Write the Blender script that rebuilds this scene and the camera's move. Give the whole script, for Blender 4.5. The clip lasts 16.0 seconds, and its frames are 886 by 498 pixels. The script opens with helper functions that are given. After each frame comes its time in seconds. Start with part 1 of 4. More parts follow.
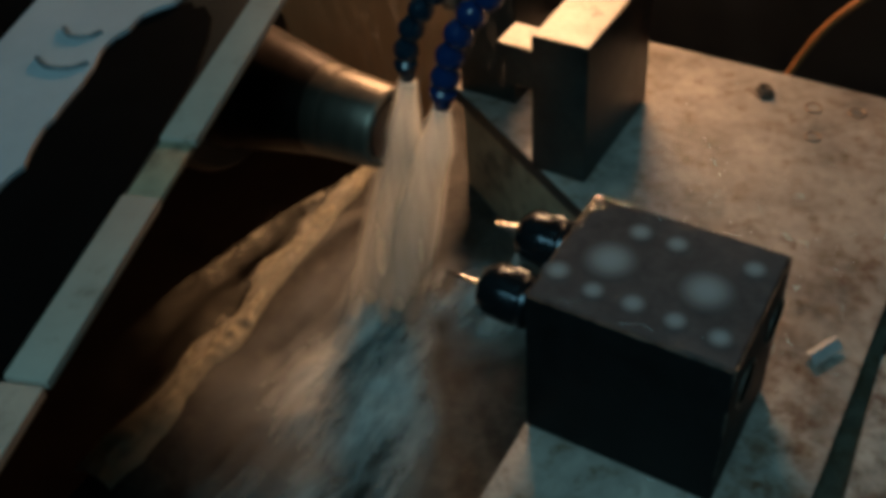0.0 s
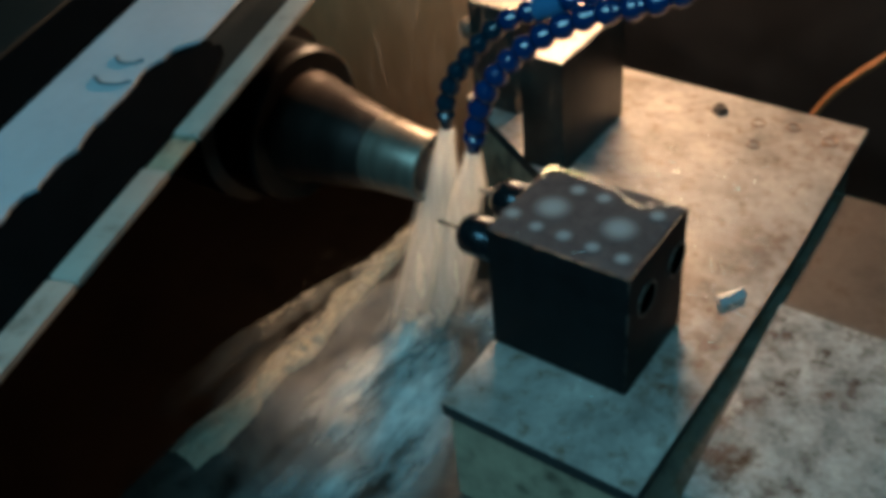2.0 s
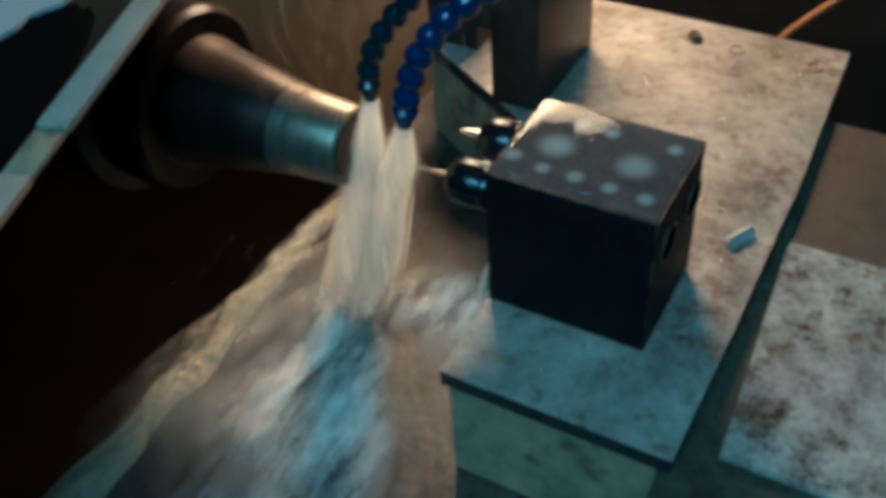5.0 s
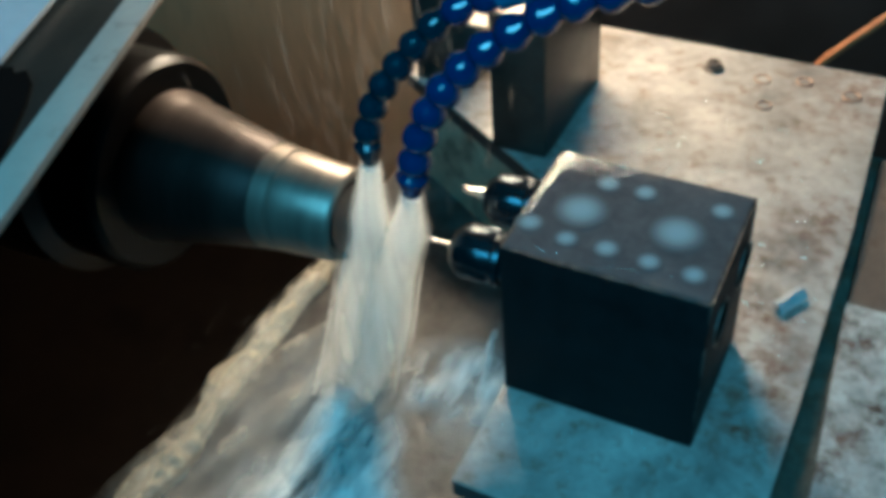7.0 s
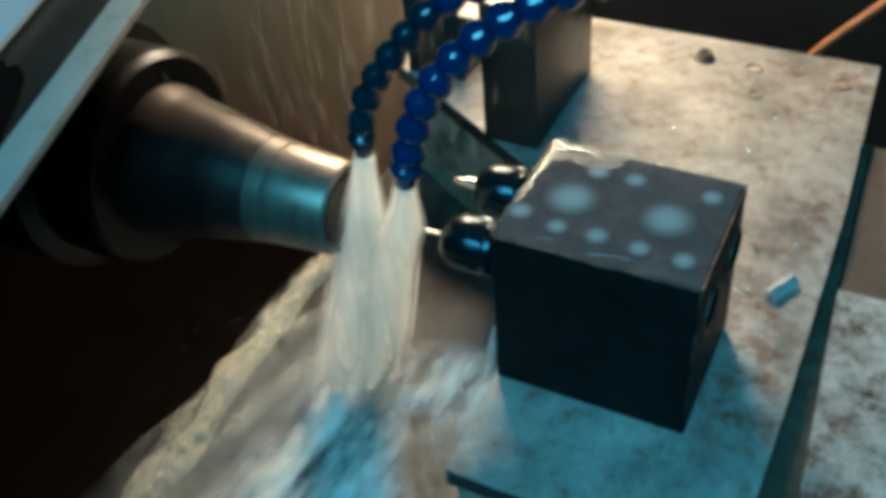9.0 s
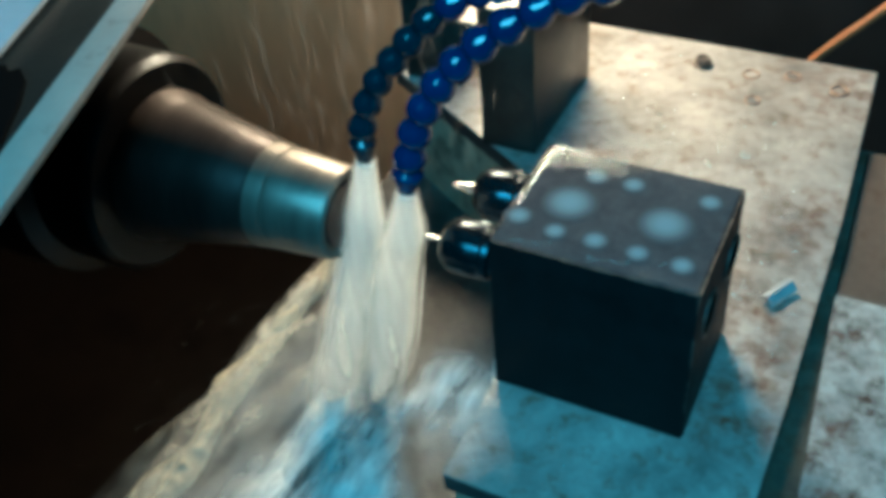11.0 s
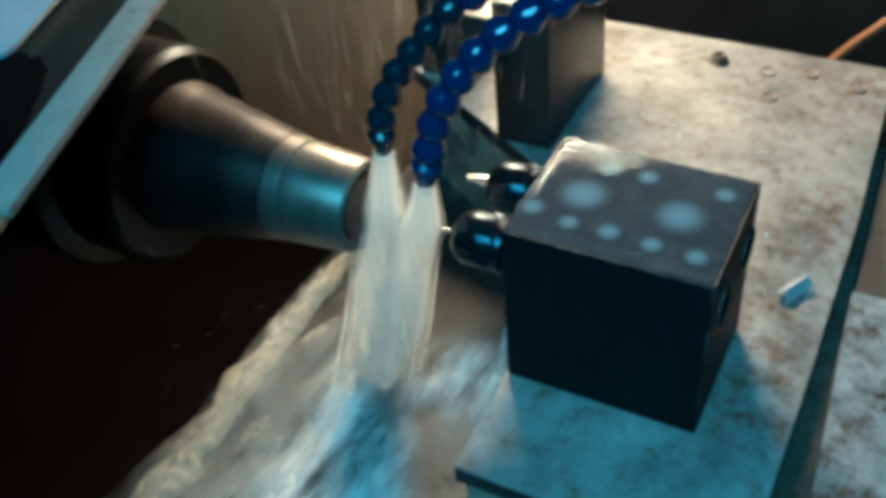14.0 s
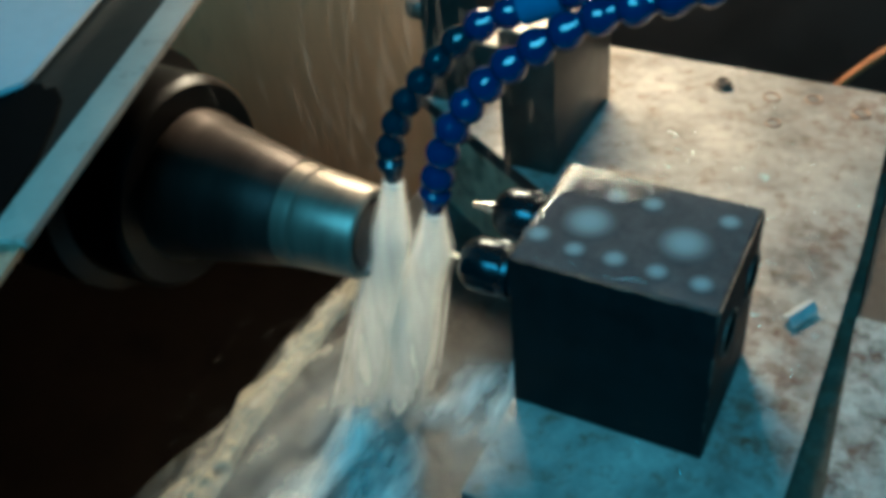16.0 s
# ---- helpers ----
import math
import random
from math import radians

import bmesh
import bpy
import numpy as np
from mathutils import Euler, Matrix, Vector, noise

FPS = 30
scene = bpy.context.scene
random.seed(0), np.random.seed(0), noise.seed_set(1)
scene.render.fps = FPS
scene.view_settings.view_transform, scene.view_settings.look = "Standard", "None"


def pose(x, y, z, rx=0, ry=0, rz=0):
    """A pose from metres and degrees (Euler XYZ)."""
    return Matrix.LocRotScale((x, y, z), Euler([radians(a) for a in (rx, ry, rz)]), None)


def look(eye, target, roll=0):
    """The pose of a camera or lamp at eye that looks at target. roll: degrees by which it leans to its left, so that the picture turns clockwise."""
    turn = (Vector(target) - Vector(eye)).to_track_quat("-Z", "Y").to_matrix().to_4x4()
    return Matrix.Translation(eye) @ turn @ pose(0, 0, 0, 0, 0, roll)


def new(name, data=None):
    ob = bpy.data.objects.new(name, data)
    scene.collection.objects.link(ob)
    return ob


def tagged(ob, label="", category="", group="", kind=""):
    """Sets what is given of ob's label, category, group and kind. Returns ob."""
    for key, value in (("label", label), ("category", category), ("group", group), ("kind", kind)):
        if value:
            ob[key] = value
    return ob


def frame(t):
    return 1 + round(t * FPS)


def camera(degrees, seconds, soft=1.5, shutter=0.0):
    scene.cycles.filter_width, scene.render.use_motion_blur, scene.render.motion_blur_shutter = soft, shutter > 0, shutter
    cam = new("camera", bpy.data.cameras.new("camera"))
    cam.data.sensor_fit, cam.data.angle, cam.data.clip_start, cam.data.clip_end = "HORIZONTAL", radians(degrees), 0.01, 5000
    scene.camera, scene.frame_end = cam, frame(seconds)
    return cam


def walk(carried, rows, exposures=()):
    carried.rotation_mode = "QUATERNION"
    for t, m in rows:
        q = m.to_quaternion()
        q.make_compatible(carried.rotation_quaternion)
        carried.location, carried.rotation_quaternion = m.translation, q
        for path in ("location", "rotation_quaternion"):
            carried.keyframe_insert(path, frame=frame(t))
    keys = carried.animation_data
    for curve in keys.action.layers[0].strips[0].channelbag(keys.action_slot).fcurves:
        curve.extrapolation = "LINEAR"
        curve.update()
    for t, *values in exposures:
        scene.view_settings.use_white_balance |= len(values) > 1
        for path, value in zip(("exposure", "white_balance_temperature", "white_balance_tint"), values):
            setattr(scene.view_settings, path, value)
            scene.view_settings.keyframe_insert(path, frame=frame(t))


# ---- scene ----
cam = camera(47.18, 16.0, soft=5.2)
PATH = [
    (0, 0.1691, -0.2993, 0.3534, 46.06, 3.91, 30.66),
    (0.5, 0.1828, -0.3214, 0.3816, 48.00, 3.43, 32.09),
    (1, 0.1865, -0.3259, 0.3827, 48.44, 2.43, 29.53),
    (1.5, 0.1941, -0.3274, 0.3861, 48.13, 4.53, 30.20),
    (2, 0.2380, -0.3597, 0.3999, 50.08, 4.95, 35.21),
    (2.5, 0.2438, -0.3698, 0.4017, 50.69, 4.16, 32.69),
    (3, 0.2149, -0.3651, 0.3959, 49.80, 4.18, 27.66),
    (3.5, 0.2217, -0.3626, 0.3940, 49.30, 3.53, 31.64),
    (6, 0.1373, -0.2618, 0.3379, 46.41, 2.86, 26.45),
    (6.5, 0.1285, -0.2487, 0.3323, 47.56, 4.04, 26.60),
    (7, 0.1280, -0.2514, 0.3332, 47.83, 3.91, 26.70),
    (7.5, 0.1290, -0.2528, 0.3327, 47.87, 4.02, 26.55),
    (8, 0.1293, -0.2547, 0.3335, 48.26, 4.50, 27.28),
    (8.5, 0.1304, -0.2537, 0.3320, 47.86, 4.54, 27.17),
    (9, 0.1301, -0.2529, 0.3312, 47.69, 4.28, 26.22),
    (11.5, 0.1281, -0.2540, 0.3304, 48.06, 4.07, 26.15),
    (12, 0.1280, -0.2549, 0.3301, 47.82, 4.00, 26.48),
    (12.5, 0.1278, -0.2557, 0.3303, 48.04, 4.08, 26.46),
    (13, 0.1268, -0.2571, 0.3244, 47.36, 3.85, 27.02),
    (13.5, 0.1268, -0.2560, 0.3248, 48.26, 4.01, 26.98),
    (14, 0.1273, -0.2557, 0.3258, 48.37, 4.28, 27.06),
    (14.5, 0.1269, -0.2548, 0.3262, 48.49, 4.18, 26.87),
    (15, 0.1268, -0.2539, 0.3266, 48.50, 3.98, 26.82),
    (15.5, 0.1272, -0.2564, 0.3293, 49.62, 4.55, 27.39),
    (16, 0.1270, -0.2568, 0.3298, 49.57, 4.55, 27.28),
]
# the picture starts darker and warmer, and settles brighter and cooler
walk(cam, [(t, pose(*r)) for t, *r in PATH],
     [(0, -1.05, 6700, 26), (0.3, -0.46, 6700, 22), (0.5, -0.22, 6700, 21), (1, -0.20, 5950, 17), (1.5, -0.17, 5200, 12), (2, -0.28, 5700, 17), (2.5, -0.44, 5700, 17), (3, -0.58, 5200, 13),
      (3.5, -0.40, 5100, 12), (6, -0.05, 5000, 3), (6.5, 0.18, 4700, 1), (7, 0.20, 4400, 0), (8.5, 0.12, 4500, -2), (12.5, 0.46, 4100, -8), (13.5, 0.12, 4250, -7), (14, 0.16, 4220, -6), (14.5, 0.28, 4150, -7), (15, 0.1, 4200, -7), (16, 0.05, 4350, -6)])

# ---- light ----
world = bpy.data.worlds.new("workshop_dusk")
scene.world = world
world.use_nodes = True
world.node_tree.nodes["Background"].inputs[0].default_value = (0.35, 0.6, 1.0, 1)
world.node_tree.nodes["Background"].inputs[1].default_value = 0.010


def area(name, m, sx, sy, watts, colour):
    d = bpy.data.lights.new(name, "AREA")
    d.shape, d.size, d.size_y, d.energy, d.color = "RECTANGLE", sx, sy, watts, colour
    ob = new(name, d)
    ob.matrix_world = m
    return ob


# daylight through the open front of the machine, and its warm work light at the back
area("daylight_opening", look((0.20, -0.80, 1.08), (-0.03, 0.05, 0)), 0.8, 0.6, 16.8, (0.30, 0.80, 0.90))
area("work_light_beam", look((-0.140, 0.336, 0.250), (-0.06, 0.15, 0.0)), 0.16, 0.045, 2.6, (1.0, 0.61, 0.29))


# ---- materials ----
def material(name, base, rough=0.5, metal=0.0, scale=60.0, vary=0.35, stain=None, stain_amount=0.0,
             stain_scale=25.0, bump=0.15, bump_scale=400.0, stretch=(1, 1, 1), rough_vary=0.15, coat=0.0, specular=0.5):
    m = bpy.data.materials.new(name)
    m.use_nodes = True
    nt = m.node_tree
    n, l = nt.nodes, nt.links
    bsdf = n["Principled BSDF"]
    tc = n.new("ShaderNodeTexCoord")
    mp = n.new("ShaderNodeMapping")
    mp.inputs["Scale"].default_value = stretch
    l.new(tc.outputs["Object"], mp.inputs["Vector"])

    def noise_tex(s, detail=6, rough_=0.6):
        t = n.new("ShaderNodeTexNoise")
        t.inputs["Scale"].default_value, t.inputs["Detail"].default_value, t.inputs["Roughness"].default_value = s, detail, rough_
        l.new(mp.outputs[0], t.inputs["Vector"])
        return t

    def mix(fac, a, b, kind="MIX"):
        x = n.new("ShaderNodeMix")
        x.data_type, x.blend_type = "RGBA", kind
        for sock, v in ((x.inputs[0], fac), (x.inputs[6], a), (x.inputs[7], b)):
            if isinstance(v, bpy.types.NodeSocket):
                l.new(v, sock)
            elif isinstance(v, (int, float)):
                sock.default_value = v
            else:
                sock.default_value = (*v, 1)
        return x.outputs[2]

    def ramp(src, lo, hi):
        r = n.new("ShaderNodeMapRange")
        r.inputs["From Min"].default_value, r.inputs["From Max"].default_value = lo, hi
        l.new(src, r.inputs["Value"])
        return r.outputs[0]

    big, fine = noise_tex(scale), noise_tex(scale * 6)
    lo = tuple(c * (1 - vary) for c in base)
    hi = tuple(min(1, c * (1 + vary)) for c in base)
    col = mix(ramp(big.outputs[0], 0.3, 0.7), lo, hi)
    col = mix(0.25, col, mix(ramp(fine.outputs[0], 0.35, 0.65), lo, hi))
    if stain:
        s = noise_tex(stain_scale, 9, 0.68)
        fac = ramp(s.outputs[0], 0.62 - 0.3 * stain_amount, 0.78 - 0.3 * stain_amount)
        col = mix(fac, col, stain)
    l.new(col, bsdf.inputs["Base Color"])
    r = n.new("ShaderNodeMapRange")
    r.inputs["To Min"].default_value, r.inputs["To Max"].default_value = max(0.02, rough - rough_vary), min(1, rough + rough_vary)
    l.new(big.outputs[0], r.inputs["Value"])
    l.new(r.outputs[0], bsdf.inputs["Roughness"])
    bsdf.inputs["Metallic"].default_value = metal
    bsdf.inputs["Coat Weight"].default_value = coat
    bsdf.inputs["Coat Roughness"].default_value = 0.08
    bsdf.inputs["Specular IOR Level"].default_value = specular
    if bump:
        b = n.new("ShaderNodeBump")
        b.inputs["Strength"].default_value, b.inputs["Distance"].default_value = bump, 0.001
        l.new(noise_tex(bump_scale).outputs[0], b.inputs["Height"])
        l.new(b.outputs[0], bsdf.inputs["Normal"])
    return m


def glow(name, colour, strength):
    m = bpy.data.materials.new(name)
    m.use_nodes = True
    b = m.node_tree.nodes["Principled BSDF"]
    b.inputs["Base Color"].default_value = (*colour, 1)
    b.inputs["Emission Color"].default_value = (*colour, 1)
    b.inputs["Emission Strength"].default_value = strength
    return m


def milky(name, colour, cover, scale=120.0, stretch=(1, 1, 0.12), contrast=0.25, rough=0.25, density=False, through_light=0.7):
    """Milky coolant: white scattering streaks with clear gaps between them."""
    m = bpy.data.materials.new(name)
    m.use_nodes = True
    n, l = m.node_tree.nodes, m.node_tree.links
    n.remove(n["Principled BSDF"])
    out = n["Material Output"]
    tc, mp = n.new("ShaderNodeTexCoord"), n.new("ShaderNodeMapping")
    mp.inputs["Scale"].default_value = stretch
    l.new(tc.outputs["Object"], mp.inputs["Vector"])
    t = n.new("ShaderNodeTexNoise")
    t.inputs["Scale"].default_value, t.inputs["Detail"].default_value, t.inputs["Roughness"].default_value = scale, 5, 0.6
    l.new(mp.outputs[0], t.inputs["Vector"])
    r = n.new("ShaderNodeMapRange")
    r.inputs["From Min"].default_value, r.inputs["From Max"].default_value = 0.5 - contrast, 0.5 + contrast
    r.inputs["To Max"].default_value = 2 * cover
    l.new(t.outputs[0], r.inputs["Value"])
    amount = r.outputs[0]
    if density:   # how much liquid there is, from the mesh
        at, mul = n.new("ShaderNodeAttribute"), n.new("ShaderNodeMath")
        at.attribute_name, mul.operation = "liquid_amount", "MULTIPLY"
        l.new(amount, mul.inputs[0])
        l.new(at.outputs["Fac"], mul.inputs[1])
        amount = mul.outputs[0]
    diff, trans, gloss = n.new("ShaderNodeBsdfDiffuse"), n.new("ShaderNodeBsdfTranslucent"), n.new("ShaderNodeBsdfGlossy")
    gloss.inputs["Roughness"].default_value = rough
    for s in (diff, trans):
        s.inputs["Color"].default_value = (*colour, 1)
    a, b, c = n.new("ShaderNodeMixShader"), n.new("ShaderNodeMixShader"), n.new("ShaderNodeMixShader")
    a.inputs[0].default_value = through_light
    l.new(diff.outputs[0], a.inputs[1])
    l.new(trans.outputs[0], a.inputs[2])
    b.inputs[0].default_value = 0.06
    l.new(a.outputs[0], b.inputs[1])
    l.new(gloss.outputs[0], b.inputs[2])
    clear = n.new("ShaderNodeBsdfTransparent")
    l.new(amount, c.inputs[0])
    l.new(clear.outputs[0], c.inputs[1])
    l.new(b.outputs[0], c.inputs[2])
    l.new(c.outputs[0], out.inputs["Surface"])
    return m


def milk_core(name, dark=(0.86, 0.84, 0.79), pale=(0.98, 0.96, 0.91), scale=260, stretch=(1, 1, 0.05), through_light=0.68):
    """The dense heart of a jet: scattering milk-white liquid with darker streaks along its fall."""
    m = bpy.data.materials.new(name)
    m.use_nodes = True
    n, l = m.node_tree.nodes, m.node_tree.links
    n.remove(n["Principled BSDF"])
    tc, mp, t, cr = (n.new("ShaderNode" + k) for k in ("TexCoord", "Mapping", "TexNoise", "Mix"))
    mp.inputs["Scale"].default_value = stretch
    t.inputs["Scale"].default_value, t.inputs["Detail"].default_value = scale, 4
    cr.data_type = "RGBA"
    cr.inputs[6].default_value, cr.inputs[7].default_value = (*dark, 1), (*pale, 1)
    l.new(tc.outputs["Object"], mp.inputs["Vector"])
    l.new(mp.outputs[0], t.inputs["Vector"])
    l.new(t.outputs[0], cr.inputs[0])
    d, x, mix = n.new("ShaderNodeBsdfDiffuse"), n.new("ShaderNodeBsdfTranslucent"), n.new("ShaderNodeMixShader")
    for k in (d, x):
        l.new(cr.outputs[2], k.inputs["Color"])
    mix.inputs[0].default_value = through_light
    l.new(d.outputs[0], mix.inputs[1])
    l.new(x.outputs[0], mix.inputs[2])
    l.new(mix.outputs[0], n["Material Output"].inputs["Surface"])
    return m


def pale_mark():
    """A plug whose pale middle paints a sky reflection, fading into the dark steel round it."""
    m = bpy.data.materials.new("painted_reflection_plug")
    m.use_nodes = True
    n, l = m.node_tree.nodes, m.node_tree.links
    b = n["Principled BSDF"]
    tc, ln, r, mx, t = n.new("ShaderNodeTexCoord"), n.new("ShaderNodeVectorMath"), n.new("ShaderNodeMapRange"), n.new("ShaderNodeMix"), n.new("ShaderNodeTexNoise")
    ln.operation = "LENGTH"
    l.new(tc.outputs["Object"], ln.inputs[0])
    r.interpolation_type = "SMOOTHSTEP"
    r.inputs["From Min"].default_value, r.inputs["From Max"].default_value = 0.15, 1.0
    l.new(ln.outputs["Value"], r.inputs["Value"])
    t.inputs["Scale"].default_value = 3.0
    mx.data_type = "RGBA"
    mx.inputs[6].default_value, mx.inputs[7].default_value = (0.185, 0.245, 0.265, 1), (0.064, 0.062, 0.063, 1)
    l.new(r.outputs[0], mx.inputs[0])
    l.new(mx.outputs[2], b.inputs["Base Color"])
    b.inputs["Roughness"].default_value, b.inputs["Metallic"].default_value = 0.8, 0.0
    b.inputs["Specular IOR Level"].default_value = 0.0
    return m


def add_rust(m, at, size):
    """A blotch of orange rust round one place of a surface."""
    n, l = m.node_tree.nodes, m.node_tree.links
    b = n["Principled BSDF"]
    old = b.inputs["Base Color"].links[0].from_socket
    tc, sub, ln, r, t, mul, mx = (n.new("ShaderNode" + k) for k in ("TexCoord", "VectorMath", "VectorMath", "MapRange", "TexNoise", "Math", "Mix"))
    sub.operation, ln.operation, mul.operation, mx.data_type = "SUBTRACT", "LENGTH", "MULTIPLY", "RGBA"
    sub.inputs[1].default_value = at
    l.new(tc.outputs["Object"], sub.inputs[0])
    l.new(sub.outputs[0], ln.inputs[0])
    r.inputs["From Min"].default_value, r.inputs["From Max"].default_value = size, 0.0
    l.new(ln.outputs["Value"], r.inputs["Value"])
    t.inputs["Scale"].default_value, t.inputs["Detail"].default_value, t.inputs["Roughness"].default_value = 95, 7, 0.7
    l.new(tc.outputs["Object"], t.inputs["Vector"])
    k = n.new("ShaderNodeMapRange")
    k.inputs["From Min"].default_value, k.inputs["From Max"].default_value, k.inputs["To Max"].default_value = 0.45, 0.65, 1.25
    l.new(t.outputs[0], k.inputs["Value"])
    l.new(r.outputs[0], mul.inputs[0])
    l.new(k.outputs[0], mul.inputs[1])
    mul.use_clamp = True
    l.new(mul.outputs[0], mx.inputs[0])
    l.new(old, mx.inputs[6])
    mx.inputs[7].default_value = (0.13, 0.066, 0.037, 1)
    l.new(mx.outputs[2], b.inputs["Base Color"])


def wet_film(name):
    """A clear skin of liquid: what lies under shows, and its surface mirrors by Fresnel."""
    m = bpy.data.materials.new(name)
    m.use_nodes = True
    n, l = m.node_tree.nodes, m.node_tree.links
    n.remove(n["Principled BSDF"])
    f, pw, sc = n.new("ShaderNodeLayerWeight"), n.new("ShaderNodeMath"), n.new("ShaderNodeMath")
    pw.operation, sc.operation = "POWER", "MULTIPLY_ADD"
    f.inputs["Blend"].default_value, pw.inputs[1].default_value = 0.5, 5
    sc.inputs[1].default_value, sc.inputs[2].default_value = 0.95, 0.03
    l.new(f.outputs["Facing"], pw.inputs[0])
    l.new(pw.outputs[0], sc.inputs[0])
    c = n.new("ShaderNodeBsdfTransparent")
    g, x = n.new("ShaderNodeBsdfGlossy"), n.new("ShaderNodeMixShader")
    g.inputs["Roughness"].default_value = 0.03
    t, k = n.new("ShaderNodeTexNoise"), n.new("ShaderNodeBump")
    t.inputs["Scale"].default_value = 90
    k.inputs["Strength"].default_value, k.inputs["Distance"].default_value = 0.05, 0.002
    l.new(t.outputs[0], k.inputs["Height"])
    l.new(k.outputs[0], g.inputs["Normal"])
    l.new(sc.outputs[0], x.inputs[0])
    l.new(c.outputs[0], x.inputs[1])
    l.new(g.outputs[0], x.inputs[2])
    l.new(x.outputs[0], n["Material Output"].inputs["Surface"])
    return m


STEEL_PLATE = material("wet_ground_steel", (0.30, 0.268, 0.232), 0.40, 0.1, 26, 0.55, (0.15, 0.100, 0.062), 0.30, 80, 0.8, 200, rough_vary=0.22, specular=0.3)
add_rust(STEEL_PLATE, (0.088, 0.080, 0.0), 0.036)
add_rust(STEEL_PLATE, (0.096, 0.020, 0.0), 0.034)
add_rust(STEEL_PLATE, (0.100, 0.052, 0.0), 0.030)
add_rust(STEEL_PLATE, (0.104, 0.150, 0.0), 0.045)
add_rust(STEEL_PLATE, (0.095, 0.265, 0.0), 0.050)
PLATE_SIDE = material("dark_steel_side", (0.04, 0.045, 0.045), 0.4, 0.5, 60, 0.4)
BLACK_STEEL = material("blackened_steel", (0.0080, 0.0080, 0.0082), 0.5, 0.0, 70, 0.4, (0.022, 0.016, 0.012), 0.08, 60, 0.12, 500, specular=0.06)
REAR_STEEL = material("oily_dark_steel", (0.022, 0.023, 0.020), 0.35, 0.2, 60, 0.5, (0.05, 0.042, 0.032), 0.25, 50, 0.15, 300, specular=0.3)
# paler copy of the blackened steel: light from above put into the colour
BLOCK_TOP = material("worn_lit_blackened_top", (0.064, 0.062, 0.063), 0.55, 0.0, 70, 0.35, (0.12, 0.09, 0.065), 0.06, 70, 0.15, 400, specular=0.0)
NUT_STEEL = material("blued_steel", (0.030, 0.038, 0.044), 0.22, 0.8, 90, 0.3, bump=0.08)
BRIGHT_STEEL = material("bright_steel", (0.6, 0.59, 0.57), 0.2, 1.0, 90, 0.15, bump=0.05)
# wet gloss plus a pale base that paints in the lamp's glare
LIT_WET_TOP = material("wet_worn_lit_steel_top", (0.22, 0.185, 0.145), 0.38, 0.2, 60, 0.45, (0.05, 0.035, 0.025), 0.3, 60, bump=0.8, bump_scale=90)
CHIP_METAL = material("pale_fresh_chip", (0.75, 0.75, 0.73), 0.22, 0.6, 200, 0.2, bump=0.1)
SPINDLE_STEEL = material("turned_spindle_steel", (0.072, 0.058, 0.050), 0.38, 0.8, 20, 0.3, (0.06, 0.045, 0.035), 0.2, 18, 0.1, 300, stretch=(3, 0.6, 0.6), rough_vary=0.08)
NOSE_STEEL = material("ground_nose_steel", (0.19, 0.160, 0.125), 0.40, 0.7, 30, 0.2, bump=0.08, stretch=(6, 0.6, 0.6))
FLANGE_STEEL = material("dark_flange_steel", (0.007, 0.006, 0.0055), 0.36, 0.5, 30, 0.4)
PALE_MARK = pale_mark()
HOSE_BLUE = material("blue_hose_plastic", (0.002, 0.021, 0.080), 0.09, 0.0, 120, 0.25, bump=0.05, specular=0.9)
HOSE_DARK = material("grimy_blue_hose_plastic", (0.003, 0.016, 0.026), 0.12, 0.0, 120, 0.35, bump=0.05, specular=0.6)
OLIVE = material("olive_machine_paint", (0.30, 0.25, 0.165), 0.5, 0.0, 40, 0.4, (0.05, 0.038, 0.025), 0.35, 30)
BED = material("wet_grey_bed_casting", (0.052, 0.043, 0.034), 0.42, 0.0, 48, 0.85, (0.022, 0.015, 0.011), 0.45, 60, 1.0, 90, specular=0.35)
# near-black bases of PIT and SUMP hold the shade of the deep pit
PIT = material("painted_pit_shade", (0.0040, 0.0020, 0.0011), 0.7, 0.0, 20, 0.5, (0.012, 0.006, 0.003), 0.2, 14, specular=0.02)
SUMP = material("shaded_brown_sump_floor", (0.0065, 0.0046, 0.0033), 0.65, 0.0, 9, 0.5, (0.003, 0.002, 0.0014), 0.3, 9, specular=0.04)
WALL_WARM = material("streaked_tan_splash_wall", (0.42, 0.225, 0.105), 0.5, 0.0, 9, 0.16, (0.24, 0.13, 0.07), 0.15, 9, 0.1, 100, stretch=(2.2, 2.2, 0.5))
WALL_DARK = material("near_black_cover", (0.011, 0.008, 0.006), 0.5, 0.0, 20, 0.4)
RIGHT_STEEL = material("speckled_wet_steel", (0.37, 0.35, 0.31), 0.20, 0.15, 50, 0.6, (0.075, 0.042, 0.022), 0.40, 62, 0.9, 110, specular=0.8)
for rust_at, rust_size in (((0.008, 0.030, 0.004), 0.024), ((0.012, -0.005, 0.004), 0.026), ((0.008, 0.085, 0.004), 0.024), ((0.045, 0.060, 0.004), 0.018)):
    add_rust(RIGHT_STEEL, rust_at, rust_size)
RUSTY = material("rust_brown_casting", (0.10, 0.072, 0.052), 0.5, 0.2, 40, 0.4, (0.06, 0.035, 0.02), 0.3, 40)
GREEN_GREY = material("green_grey_oily_ledge", (0.060, 0.055, 0.040), 0.5, 0.0, 60, 0.6, (0.05, 0.034, 0.018), 0.5, 70, 0.5, 160, specular=0.25)
GUARD_WHITE = material("off_white_edge_strip", (0.33, 0.285, 0.235), 0.45, 0.0, 30, 0.15, (0.12, 0.10, 0.075), 0.3, 45)
